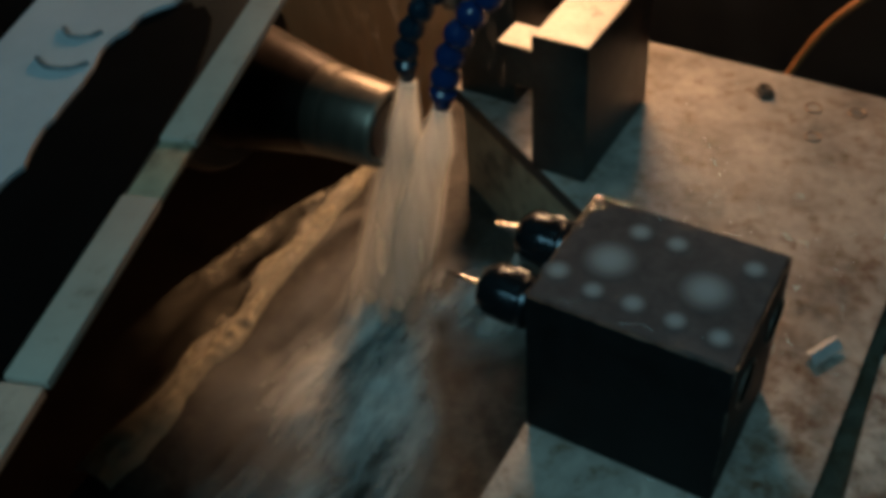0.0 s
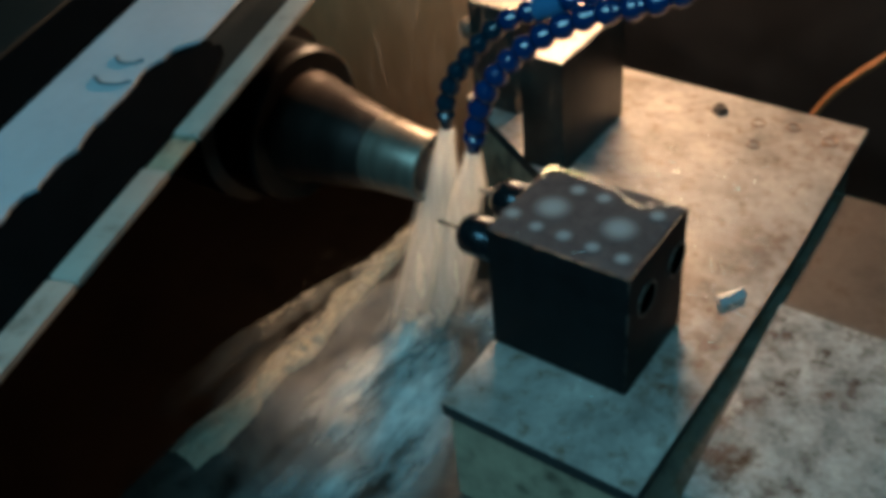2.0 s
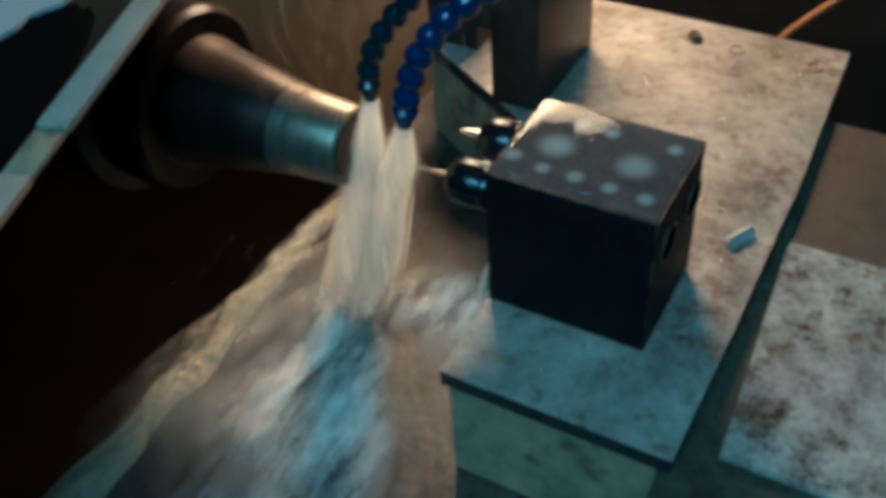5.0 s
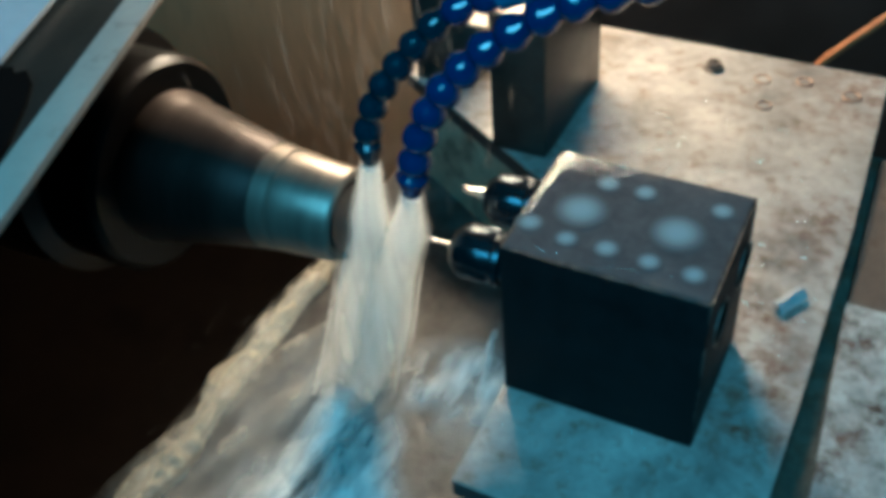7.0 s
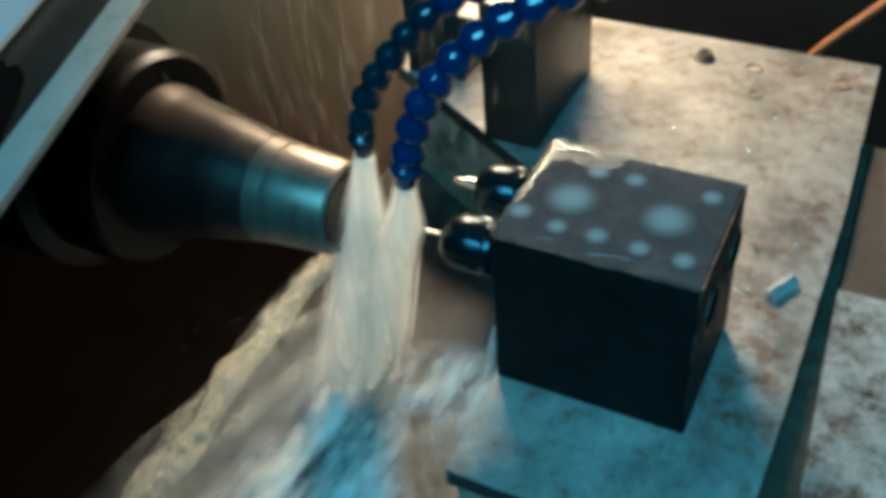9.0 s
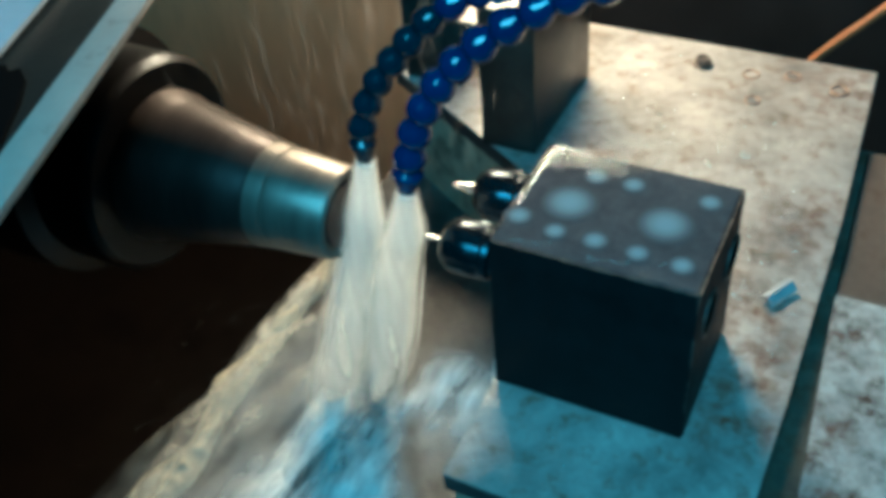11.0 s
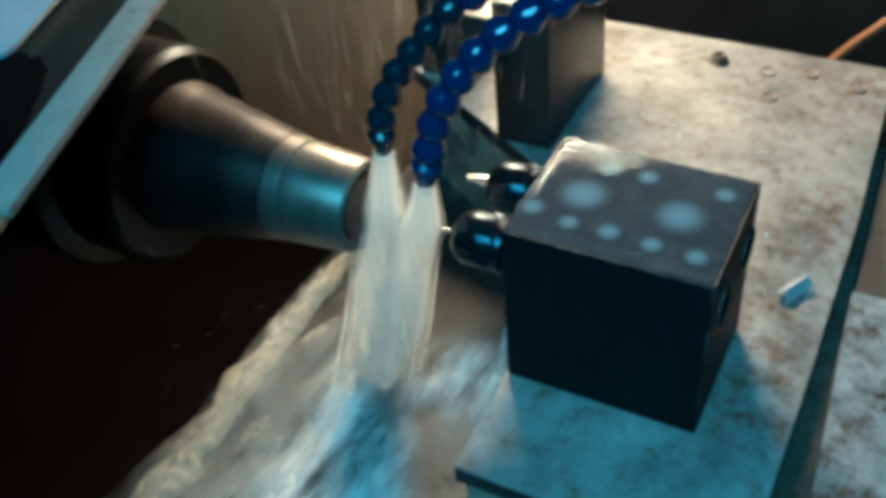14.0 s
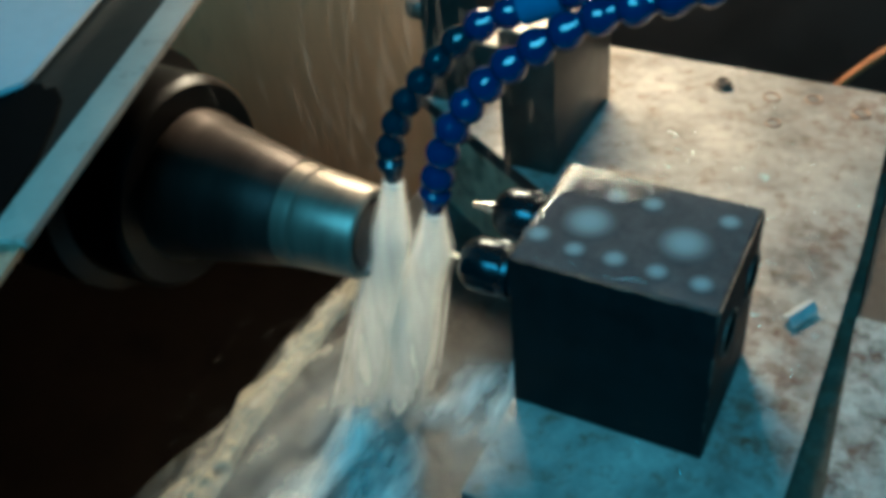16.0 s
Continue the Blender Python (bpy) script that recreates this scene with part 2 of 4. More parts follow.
GUARD_BLUE = material("pale_blue_grey_sheet", (0.35, 0.375, 0.39), 0.4, 0.0, 25, 0.1, (0.3, 0.33, 0.35), 0.1, 20, 0.05)
GUARD_GREEN = material("grey_green_channel_paint", (0.008, 0.011, 0.010), 0.5, 0.0, 30, 0.2, specular=0.2)
GUARD_MARK = material("faded_grey_print", (0.11, 0.125, 0.13), 0.5, 0.0, 60, 0.4)
GUARD_BLACK = material("black_oily_rubber", (0.0025, 0.0025, 0.0025), 0.7, 0.0, 60, 0.3, specular=0.02)
RIM_STEEL = material("worn_brown_rim", (0.060, 0.045, 0.034), 0.45, 0.0, 220, 0.8, (0.012, 0.010, 0.009), 0.35, 160, specular=0.3)
COLLAR = material("blue_collar_plastic", (0.035, 0.11, 0.22), 0.2, 0.0, 80, 0.15, bump=0.05)
CABLE = material("orange_brown_cable", (0.35, 0.13, 0.04), 0.45, 0.0, 80, 0.2)
RUST_RING = material("rusty_orange_rim", (0.26, 0.155, 0.09), 0.4, 0.2, 200, 0.3)
# shade inside the bores, painted on nearly flat discs
BLACK_HOLE = material("painted_bore_shade", (0.0008, 0.0008, 0.0008), 0.8, 0.0, 60, 0.2, specular=0.0)
COOLANT = milk_core("milky_coolant_core", (0.93, 0.91, 0.86), (0.99, 0.97, 0.92), 90, (1, 1, 0.03), 0.86)
COOLANT_THIN = milky("milky_coolant_veil", (0.97, 0.96, 0.91), 0.48, 85, (1, 1, 0.05), 0.42, density=True, through_light=0.78)
COOLANT_SOFT = milky("soft_white_coolant", (0.95, 0.96, 0.90), 0.85, 48, (1.3, 0.35, 1), 0.16, rough=0.6, density=True, through_light=0.3)
FOAM = milk_core("cream_foam", (0.48, 0.42, 0.30), (0.66, 0.60, 0.44), 60, (1, 0.6, 1), 0.25)
FOAM_SHEET = milky("cream_foam_sheet", (0.66, 0.60, 0.47), 0.75, 75, (1.2, 0.7, 1), 0.2, rough=0.8, density=True, through_light=0.25)
FILM = milky("thin_coolant_film", (0.70, 0.67, 0.60), 0.032, 62, (1.5, 0.7, 1), 0.13, rough=0.7, through_light=0.3)
MIST = milky("fine_spray", (0.9, 0.87, 0.82), 0.07, 200, (1, 1, 0.3), 0.3)
WET = wet_film("wet_skin")


# ---- building tools ----
def part(name, bm, mat, parent=None, label="", smooth=False):
    me = bpy.data.meshes.new(name)
    bmesh.ops.recalc_face_normals(bm, faces=bm.faces)
    if smooth:
        for f in bm.faces:
            f.smooth = True
    bm.to_mesh(me)
    bm.free()
    me.materials.append(mat)
    ob = new(name, me)
    if smooth:
        me.set_sharp_from_angle(angle=radians(40))
    if parent:
        ob.parent = parent
    if label:
        ob["label"] = label
    return ob


def thing(name, at, label, category, group="", kind=""):
    e = new(name)
    e.empty_display_size = 0.01
    e.location = at
    return tagged(e, label, category, group, kind)


def box(x0, x1, y0, y1, z0, z1, bevel=0.0, segs=2, bm=None):
    b = bmesh.new()
    bmesh.ops.create_cube(b, size=1)
    for v in b.verts:
        v.co = Vector(((x0 + x1) / 2 + v.co.x * (x1 - x0), (y0 + y1) / 2 + v.co.y * (y1 - y0), (z0 + z1) / 2 + v.co.z * (z1 - z0)))
    if bevel:
        bmesh.ops.bevel(b, geom=b.edges[:], offset=bevel, segments=segs, affect="EDGES", profile=0.6)
    return b


def prism(points, z0, z1, bevel=0.0):
    """A plate with a polygon outline."""
    b = bmesh.new()
    lo = [b.verts.new((x, y, z0)) for x, y in points]
    hi = [b.verts.new((x, y, z1)) for x, y in points]
    b.faces.new(lo[::-1])
    b.faces.new(hi)
    for i in range(len(points)):
        j = (i + 1) % len(points)
        b.faces.new((lo[i], lo[j], hi[j], hi[i]))
    if bevel:
        bmesh.ops.bevel(b, geom=[e for e in b.edges if abs(e.verts[0].co.z - e.verts[1].co.z) < 1e-6], offset=bevel, segments=2, affect="EDGES")
    return b


def revolve(profile, segs=64, axis="x"):
    """A turned body: rows of (distance along the axis, radius)."""
    b = bmesh.new()
    rings = []
    for d, r in profile:
        ring = []
        for i in range(segs):
            a = 2 * math.pi * i / segs
            u, v = r * math.cos(a), r * math.sin(a)
            ring.append(b.verts.new((d, u, v) if axis == "x" else (u, v, d)))
        rings.append(ring)
    for p, q in zip(rings, rings[1:]):
        for i in range(segs):
            j = (i + 1) % segs
            b.faces.new((p[i], p[j], q[j], q[i]))
    b.faces.new(rings[0])
    b.faces.new(rings[-1])
    return b


def smooth_path(points, steps):
    """Catmull-Rom through the points."""
    pts = [Vector(p) for p in points]
    pts = [2 * pts[0] - pts[1]] + pts + [2 * pts[-1] - pts[-2]]
    out = []
    for i in range(1, len(pts) - 2):
        a, b, c, d = pts[i - 1:i + 3]
        for s in range(steps):
            t = s / steps
            out.append(0.5 * (2 * b + (c - a) * t + (2 * a - 5 * b + 4 * c - d) * t * t + (3 * b - a - 3 * c + d) * t ** 3))
    out.append(pts[-2])
    return out


def tube(path, radius, segs=10, bm=None):
    """A tube along a path; radius is a number or a list."""
    b = bm or bmesh.new()
    rings = []
    for i, p in enumerate(path):
        d = (path[min(i + 1, len(path) - 1)] - path[max(i - 1, 0)]).normalized()
        side = d.cross(Vector((0.3, 0.9, 0.2))).normalized()
        up = d.cross(side)
        r = radius[i] if isinstance(radius, list) else radius
        rings.append([b.verts.new(p + r * (math.cos(2 * math.pi * k / segs) * side + math.sin(2 * math.pi * k / segs) * up)) for k in range(segs)])
    for p, q in zip(rings, rings[1:]):
        for k in range(segs):
            j = (k + 1) % segs
            b.faces.new((p[k], p[j], q[j], q[k]))
    b.faces.new(rings[0])
    b.faces.new(rings[-1])
    return b


def blob(bm, at, rx, ry, rz, rough=0.0, subdiv=2):
    made = bmesh.ops.create_icosphere(bm, subdivisions=subdiv, radius=1)
    for v in made["verts"]:
        k = 1 + rough * noise.noise(v.co * 2.3 + Vector(at) * 90)
        v.co = Vector(at) + Vector((v.co.x * rx, v.co.y * ry, v.co.z * rz)) * k


AXIS_Y, AXIS_Z = 0.0195, 0.0539   # the spindle's axis
BED_Z = -0.08

# ---- enclosure ----
def enclosure():
    tagged(part("wall_back_tan", box(-0.75, -0.20, 0.46, 0.50, -0.36, 0.24), WALL_WARM), "tan splash wall streaked by running coolant", "wall", kind="structure")
    # right part gets a near-black colour in place of the lamp's falloff
    tagged(part("wall_back_dark", box(-0.196, 0.9, 0.44, 0.48, -0.36, 1.2), WALL_DARK), "sheet-metal back wall of the machine, painted dark as unlit", "wall", kind="structure")
    # added out of view so the wet block top mirrors something dark
    tagged(part("unseen_upper_panel", box(-0.75, -0.20, 0.462, 0.50, 0.244, 1.2), WALL_DARK), "unseen dark panel added to darken reflections on the tool block", "wall", kind="structure")
    # left wall wears the pit's shade as colour
    tagged(part("wall_left", box(-0.79, -0.754, -1.2, 0.50, -0.36, 1.2), PIT), "near-black side wall of the machine", "wall", kind="structure")
    tagged(part("wall_right", box(0.9, 0.94, -1.2, 0.48, -0.36, 1.2), WALL_DARK), "near-black side wall of the machine", "wall", kind="structure")
    tagged(part("ceiling", box(-0.79, 0.94, -1.2, 0.50, 1.204, 1.24), WALL_DARK), "dark sheet-metal roof of the machine", "ceiling", kind="structure")
    tagged(part("floor", box(-0.79, 0.94, -1.2, 0.50, -0.40, -0.364), SUMP), "brown sump floor wet with coolant, pit shade in its colour", "floor", kind="structure")
    tagged(part("wall_front_low", box(-0.79, 0.94, -1.24, -1.204, -0.40, 0.5), WALL_DARK), "dark front panel below the open door", "wall", kind="structure")


def machine_bed():
    e = thing("machine_bed", (0, 0, BED_Z), "wet grey cast machine bed under running coolant", "machine bed", kind="structure")
    part("bed_top", prism([(-0.166, -0.34), (0.36, -0.34), (0.36, 0.13), (0.0, 0.30), (-0.170, 0.30)], -0.05, 0, 0.003), BED, e)
    # painted shade below the bed's lip
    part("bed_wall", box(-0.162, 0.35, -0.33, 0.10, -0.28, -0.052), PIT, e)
    return e


# ---- spindle ----
def spindle():
    e = thing("lathe_spindle", (0, AXIS_Y, AXIS_Z), "dark turned steel lathe spindle with a tapered nose", "spindle")
    part("flange", revolve([(-0.32, 0.062), (-0.205, 0.060), (-0.202, 0.0515), (-0.176, 0.0515), (-0.174, 0.0505), (-0.1715, 0.048), (-0.1715, 0.038)], 72), FLANGE_STEEL, e, "dark oily flange", True)
    part("taper", revolve([(-0.174, 0.0365), (-0.166, 0.0355), (-0.162, 0.0335), (-0.155, 0.0325), (-0.1125, 0.0243), (-0.112, 0.0236)], 72), SPINDLE_STEEL, e, "dark turned taper", True)
    part("nose_cap", revolve([(-0.1122, 0.0226), (-0.1120, 0.0240), (-0.104, 0.0231), (-0.1035, 0.0224), (-0.1025, 0.0224), (-0.102, 0.0228),
                              (-0.076, 0.0208), (-0.0738, 0.0197), (-0.0732, 0.0186), (-0.0742, 0.0170), (-0.076, 0.0163), (-0.076, 0.006)], 72), NOSE_STEEL, e, "bright ground nose cap", True)
    part("collet", revolve([(-0.0758, 0.0155), (-0.0742, 0.0150), (-0.0735, 0.0120), (-0.0715, 0.0065), (-0.0712, 0.0030), (-0.073, 0.0016)], 48), SPINDLE_STEEL, e, "dark collet face", True)
    bar = smooth_path([(-0.076, 0, 0), (-0.066, 0.0002, -0.0002), (-0.056, -0.0002, -0.0006), (-0.0465, 0, -0.0004)], 6)
    part("bar_stock", tube(bar, 0.0010, 10), BRIGHT_STEEL, e, "thin bright bar of stock", True)
    return e


# ---- hoses ----
def coolant_hose(name, points, size, count, mat, label, low=None):
    """A hose of ball-jointed segments with a tapered nozzle at its lower end."""
    path = smooth_path(points, 24)
    run = [0.0]
    for a, b in zip(path, path[1:]):
        run.append(run[-1] + (b - a).length)

    def at(s):
        s = min(max(s, 0), run[-1] - 1e-6)
        i = max(k for k in range(len(run)) if run[k] <= s)
        i = min(i, len(path) - 2)
        f = (s - run[i]) / (run[i + 1] - run[i])
        return path[i].lerp(path[i + 1], f)

    e = thing(name, path[0], label, "coolant hose", "coolant hoses")
    pitch = run[-1] / count
    prof = [(-0.06, 0.58), (0.02, 0.66), (0.10, 0.83), (0.22, 0.97), (0.38, 1.02), (0.55, 0.97), (0.70, 0.84), (0.80, 0.71), (0.92, 0.63), (1.06, 0.58)]
    tip = [(-0.02, 0.52), (0.02, 0.60), (0.35, 0.68), (0.55, 0.74), (0.60, 0.92), (0.78, 0.96), (0.90, 0.80), (1.02, 0.58), (1.08, 0.52)]
    for k in range(count):
        a, b = at(k * pitch), at((k + 1) * pitch)
        rows = tip if k == 0 else prof
        bm = revolve([(d * pitch, r * size) for d, r in rows], 20, "z")
        q = (b - a).to_track_quat("Z", "Y").to_matrix().to_4x4()
        bmesh.ops.transform(bm, matrix=Matrix.Translation(a - path[0]) @ q, verts=bm.verts)
        part("nozzle" if k == 0 else "segment", bm, low if low and k < 7 else mat, e, "", True)
    return e


# ---- slide and what rides on it; places are those of the rest position ----
PLATE = [(0, -0.0515), (0.1130, -0.0515), (0.1138, 0.03), (0.1138, 0.15), (0.1088, 0.295), (-0.158, 0.295), (-0.158, 0.205), (-0.002, 0.114)]


def slide_plate():
    e = thing("cross_slide_plate", (0, 0, 0), "wet ground steel slide plate with rust stains", "slide plate")
    outline = PLATE
    part("plate", prism(outline, -0.0012, 0, 0.0004), STEEL_PLATE, e)
    # edge below the thin top is much darker than the ground face
    part("plate_edge", prism([(x - 0.0004 * (1 if x > 0.05 else -1), y - 0.0004 * (1 if y > 0.1 else -1)) for x, y in outline], -0.0100, -0.0012), PLATE_SIDE, e, "dark plate edge")
    part("support_base", prism([(0.003, -0.048), (0.106, -0.048), (0.104, 0.285), (-0.150, 0.285), (-0.150, 0.206), (0.003, 0.116)], -0.0785, -0.0100), OLIVE, e, "olive painted casting")
    for x, y, r in ((0.0140, 0.2703, 0.0046),):
        bm = revolve([(0, r * 1.35), (0.0006, r * 1.35), (0.0012, r), (0.0042, r), (0.0050, r * 0.8), (0.0044, r * 0.55), (0.0030, r * 0.5)], 24, "z")
        bmesh.ops.translate(bm, verts=bm.verts, vec=(x, y, 0.0002))
        part("bolt", bm, RUSTY, e, "wet worn bolt head", True)
    for x, y, r in ((0.0430, 0.2690, 0.0048), (0.0655, 0.2745, 0.0046), (0.0925, 0.2685, 0.0050), (0.050, 0.243, 0.0042)):
        bm = revolve([(-0.0006, r * 1.08), (0.0004, r * 1.06), (0.0009, r * 0.94), (0.0004, r * 0.80), (-0.0006, r * 0.78)], 24, "z")
        bmesh.ops.translate(bm, verts=bm.verts, vec=(x, y, 0.0002))
        part("plug_rim", bm, RUST_RING, e, "rusty plugged hole", True)
    return e


def tool_block():
    w, d, h = 0.0803, 0.0637, 0.080
    e = thing("tool_block", (0, 0, 0.0003), "blackened steel tool block with two collet nuts", "tool block", "tool blocks")
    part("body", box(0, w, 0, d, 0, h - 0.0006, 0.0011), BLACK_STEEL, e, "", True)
    # the top's extra brightness is painted, the steel matches the sides
    part("top_face", prism([(0.0012, 0.0012), (w - 0.0012, 0.0012), (w - 0.0012, d - 0.0012), (0.0012, d - 0.0012)], h - 0.0007, h, 0.0004), BLOCK_TOP, e, "worn wet top face, painted paler as if lit")
    rnd = random.Random(41)
    for a, b in (((0.001, 0.0004, h - 0.0006), (w - 0.001, 0.0004, h - 0.0006)), ((w - 0.0004, 0.001, h - 0.0006), (w - 0.0004, d - 0.001, h - 0.0006)), ((w - 0.0005, 0.0005, 0.002), (w - 0.0005, 0.0005, h - 0.001)), ((0.0004, 0.001, h - 0.0006), (0.0004, d - 0.001, h - 0.0006))):
        a, b = Vector(a), Vector(b)
        pts = [a.lerp(b, k / 30) + Vector([rnd.gauss(0, 0.00006) for _ in range(3)]) for k in range(31)]
        part("worn_edge", tube(pts, [rnd.uniform(0.00015, 0.00062) for _ in pts], 8), RIM_STEEL, e, "worn brown edge", True)
    for x, y, r in SPOTS:
        # pale centre is sky mirrored in coolant, put into the base colour
        ob = part("screw_plug", revolve([(-0.05, 1.0), (0.012, 1.0), (0.03, 0.96), (0.035, 0.5), (0.036, 0.02)], 32, "z"), PALE_MARK, e, "round screw plug with a painted pale reflection")
        ob.location, ob.scale = (x, y, h), (r * 1.2, r * 1.2, 0.008)
    for y in (0.0192, 0.0526):
        # black disc paints the hole's shade, the paler ring its lit edge
        bm = revolve([(0, 0.0085), (0.0006, 0.0085), (0.0008, 0.0080), (0.0003, 0.0076), (0.0002, 0.001)], 32)
        bmesh.ops.translate(bm, verts=bm.verts, vec=(w, y, 0.054))
        part("bore", bm, BLACK_HOLE, e, "shallow disc painted with the shade of an open bore", True)
        bm = revolve([(-0.0005, 0.0100), (0.0009, 0.0100), (0.0012, 0.0094), (0.0009, 0.0086), (-0.0006, 0.0086)], 32)
        bmesh.ops.translate(bm, verts=bm.verts, vec=(w, y, 0.054))
        part("bore_rim", bm, RIM_STEEL, e, "worn brown bore rim, paler as if lit", True)
    for k, (y, z) in enumerate(((0.0192, 0.0539), (0.0526, 0.0555))):
        bm = revolve([(0.001, 0.0092), (-0.0055, 0.0092), (-0.006, 0.0098), (-0.0065, 0.0112), (-0.0085, 0.0116), (-0.0095, 0.0108), (-0.0105, 0.0108),
                      (-0.0115, 0.0116), (-0.0235, 0.0116), (-0.0265, 0.0098), (-0.0285, 0.0080), (-0.0288, 0.0062), (-0.0275, 0.0050), (-0.0275, 0.001)], 36)
        for v in bm.verts:   # spanner slots round the rim
            a = math.atan2(v.co.z, v.co.y)
            if v.co.x < -0.0110 and v.co.yz.length > 0.0100 and math.cos(6 * a) > 0.55:
                v.co.y *= 0.86
                v.co.z *= 0.86
        bmesh.ops.translate(bm, verts=bm.verts, vec=(0, y, z))
        nut = part("collet_nut", bm, NUT_STEEL, e, "wet blued collet nut", True)
        if k == 0:
            bm = tube([Vector((-0.027, y, z)), Vector((-0.036, y, z)), Vector((-0.0445, y, z)), Vector((-0.0468, y, z))], [0.0011, 0.0010, 0.0009, 0.0002], 10)
            part("drill_bit", bm, BRIGHT_STEEL, nut, "thin bright drill", True)
        else:
            bm = tube([Vector((-0.027, y, z)), Vector((-0.034, y, z)), Vector((-0.0345, y, z)), Vector((-0.041, y, z))], [0.0024, 0.0024, 0.0018, 0.0012], 12)
            part("centre_drill", bm, BRIGHT_STEEL, nut, "short bright centre drill", True)
    return e


SPOTS = [(0.0582, 0.0319, 0.0098), (0.0208, 0.0310, 0.0098), (0.0055, 0.0170, 0.0050), (0.0215, 0.0135, 0.0044), (0.0370, 0.0140, 0.0048),
         (0.0535, 0.0130, 0.0045), (0.0700, 0.0125, 0.0046), (0.0700, 0.0500, 0.0046), (0.0400, 0.0500, 0.0046), (0.0250, 0.0500, 0.0048)]


def rear_tool_block():
    e = thing("tool_block", (-0.060, 0.198, 0.0003), "dark steel tool block holding a turning tool", "tool block", "tool blocks")
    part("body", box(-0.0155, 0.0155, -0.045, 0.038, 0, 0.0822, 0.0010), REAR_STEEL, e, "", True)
    # pale cap carries painted lamp light over the dark body
    part("top_face", prism([(-0.0145, -0.044), (0.0145, -0.044), (0.0145, 0.037), (-0.0145, 0.037)], 0.0815, 0.0830, 0.0003), LIT_WET_TOP, e, "wet shiny top face, painted pale as if lit")
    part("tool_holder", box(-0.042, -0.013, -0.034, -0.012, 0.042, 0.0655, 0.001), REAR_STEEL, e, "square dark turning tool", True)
    part("holder_top", prism([(-0.041, -0.033), (-0.0147, -0.033), (-0.0147, -0.013), (-0.041, -0.013)], 0.0650, 0.0662, 0.0002), LIT_WET_TOP, e, "wet shiny tool top, painted pale as if lit")
    return e


def left_tool_block():
    e = thing("tool_block", (-0.1285, 0.230, 0.0003), "dark steel tool block with a stubby clamping knob", "tool block", "tool blocks")
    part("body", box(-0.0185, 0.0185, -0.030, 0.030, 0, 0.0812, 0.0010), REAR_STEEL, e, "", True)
    # same painted glare on this block's top
    part("top_face", prism([(-0.0175, -0.029), (0.0175, -0.029), (0.0175, 0.029), (-0.0175, 0.029)], 0.0805, 0.0820, 0.0003), LIT_WET_TOP, e, "wet shiny top face, painted pale as if lit")
    bm = revolve([(-0.0180, 0.0050), (-0.0210, 0.0050), (-0.0215, 0.0075), (-0.0225, 0.0080), (-0.0300, 0.0080), (-0.0315, 0.0070), (-0.0318, 0.0030)], 28)
    bmesh.ops.translate(bm, verts=bm.verts, vec=(0, -0.018, 0.054))
    part("knob", bm, RUSTY, e, "rust-brown knob", True)
    return e


def side_table():
    e = thing("side_slab", (0.12, 0, -0.010), "rust-speckled wet steel slab beside the slide plate", "steel slab")
    part("ledge", prism([(-0.0122, -0.14), (0.30, -0.14), (0.30, 0.232), (-0.0135, 0.232), (-0.0125, 0.10)], -0.0685, 0.0, 0.0006), GREEN_GREY, e, "green-grey oily ledge")
    part("slab_top", prism([(0.0090, -0.035), (0.30, -0.035), (0.30, 0.112), (0.0000, 0.112), (0.0045, 0.04)], 0.0004, 0.004, 0.0008), RIGHT_STEEL, e)
    part("rear_slab", prism([(0.0003, 0.1125), (0.30, 0.1125), (0.30, 0.228), (-0.004, 0.228)], 0.0004, 0.002, 0.0008), RUSTY, e, "brown rusty casting")
    return e


def swarf_chip():
    bm = bmesh.new()
    prof = [(-0.004, 0.0005), (-0.0028, 0.0030), (-0.0004, 0.0046), (0.0022, 0.0040), (0.0036, 0.0016)]
    rows = []
    for s in (0, 1):
        for x in (-0.0085, 0.0085):
            rows.append([bm.verts.new((x, y * (1 - 0.12 * s), z * (1 - 0.12 * s) + 0.0002)) for y, z in prof])
    a, b, c, d = rows
    for p, q in ((a, b), (c, d)):
        for i in range(len(prof) - 1):
            bm.faces.new((p[i], p[i + 1], q[i + 1], q[i]))
    for p, q in ((a, c), (b, d)):
        for i in range(len(prof) - 1):
            bm.faces.new((p[i], p[i + 1], q[i + 1], q[i]))
    for i in (0, -1):
        bm.faces.new((a[i], b[i], d[i], c[i]))
    ob = part("swarf_chip", bm, CHIP_METAL, None, "", True)
    ob.matrix_world = pose(0.0968, 0.0945, 0.0002, 0, 0, 62)
    return tagged(ob, "bright curled metal chip lying on the wet plate", "metal chip")


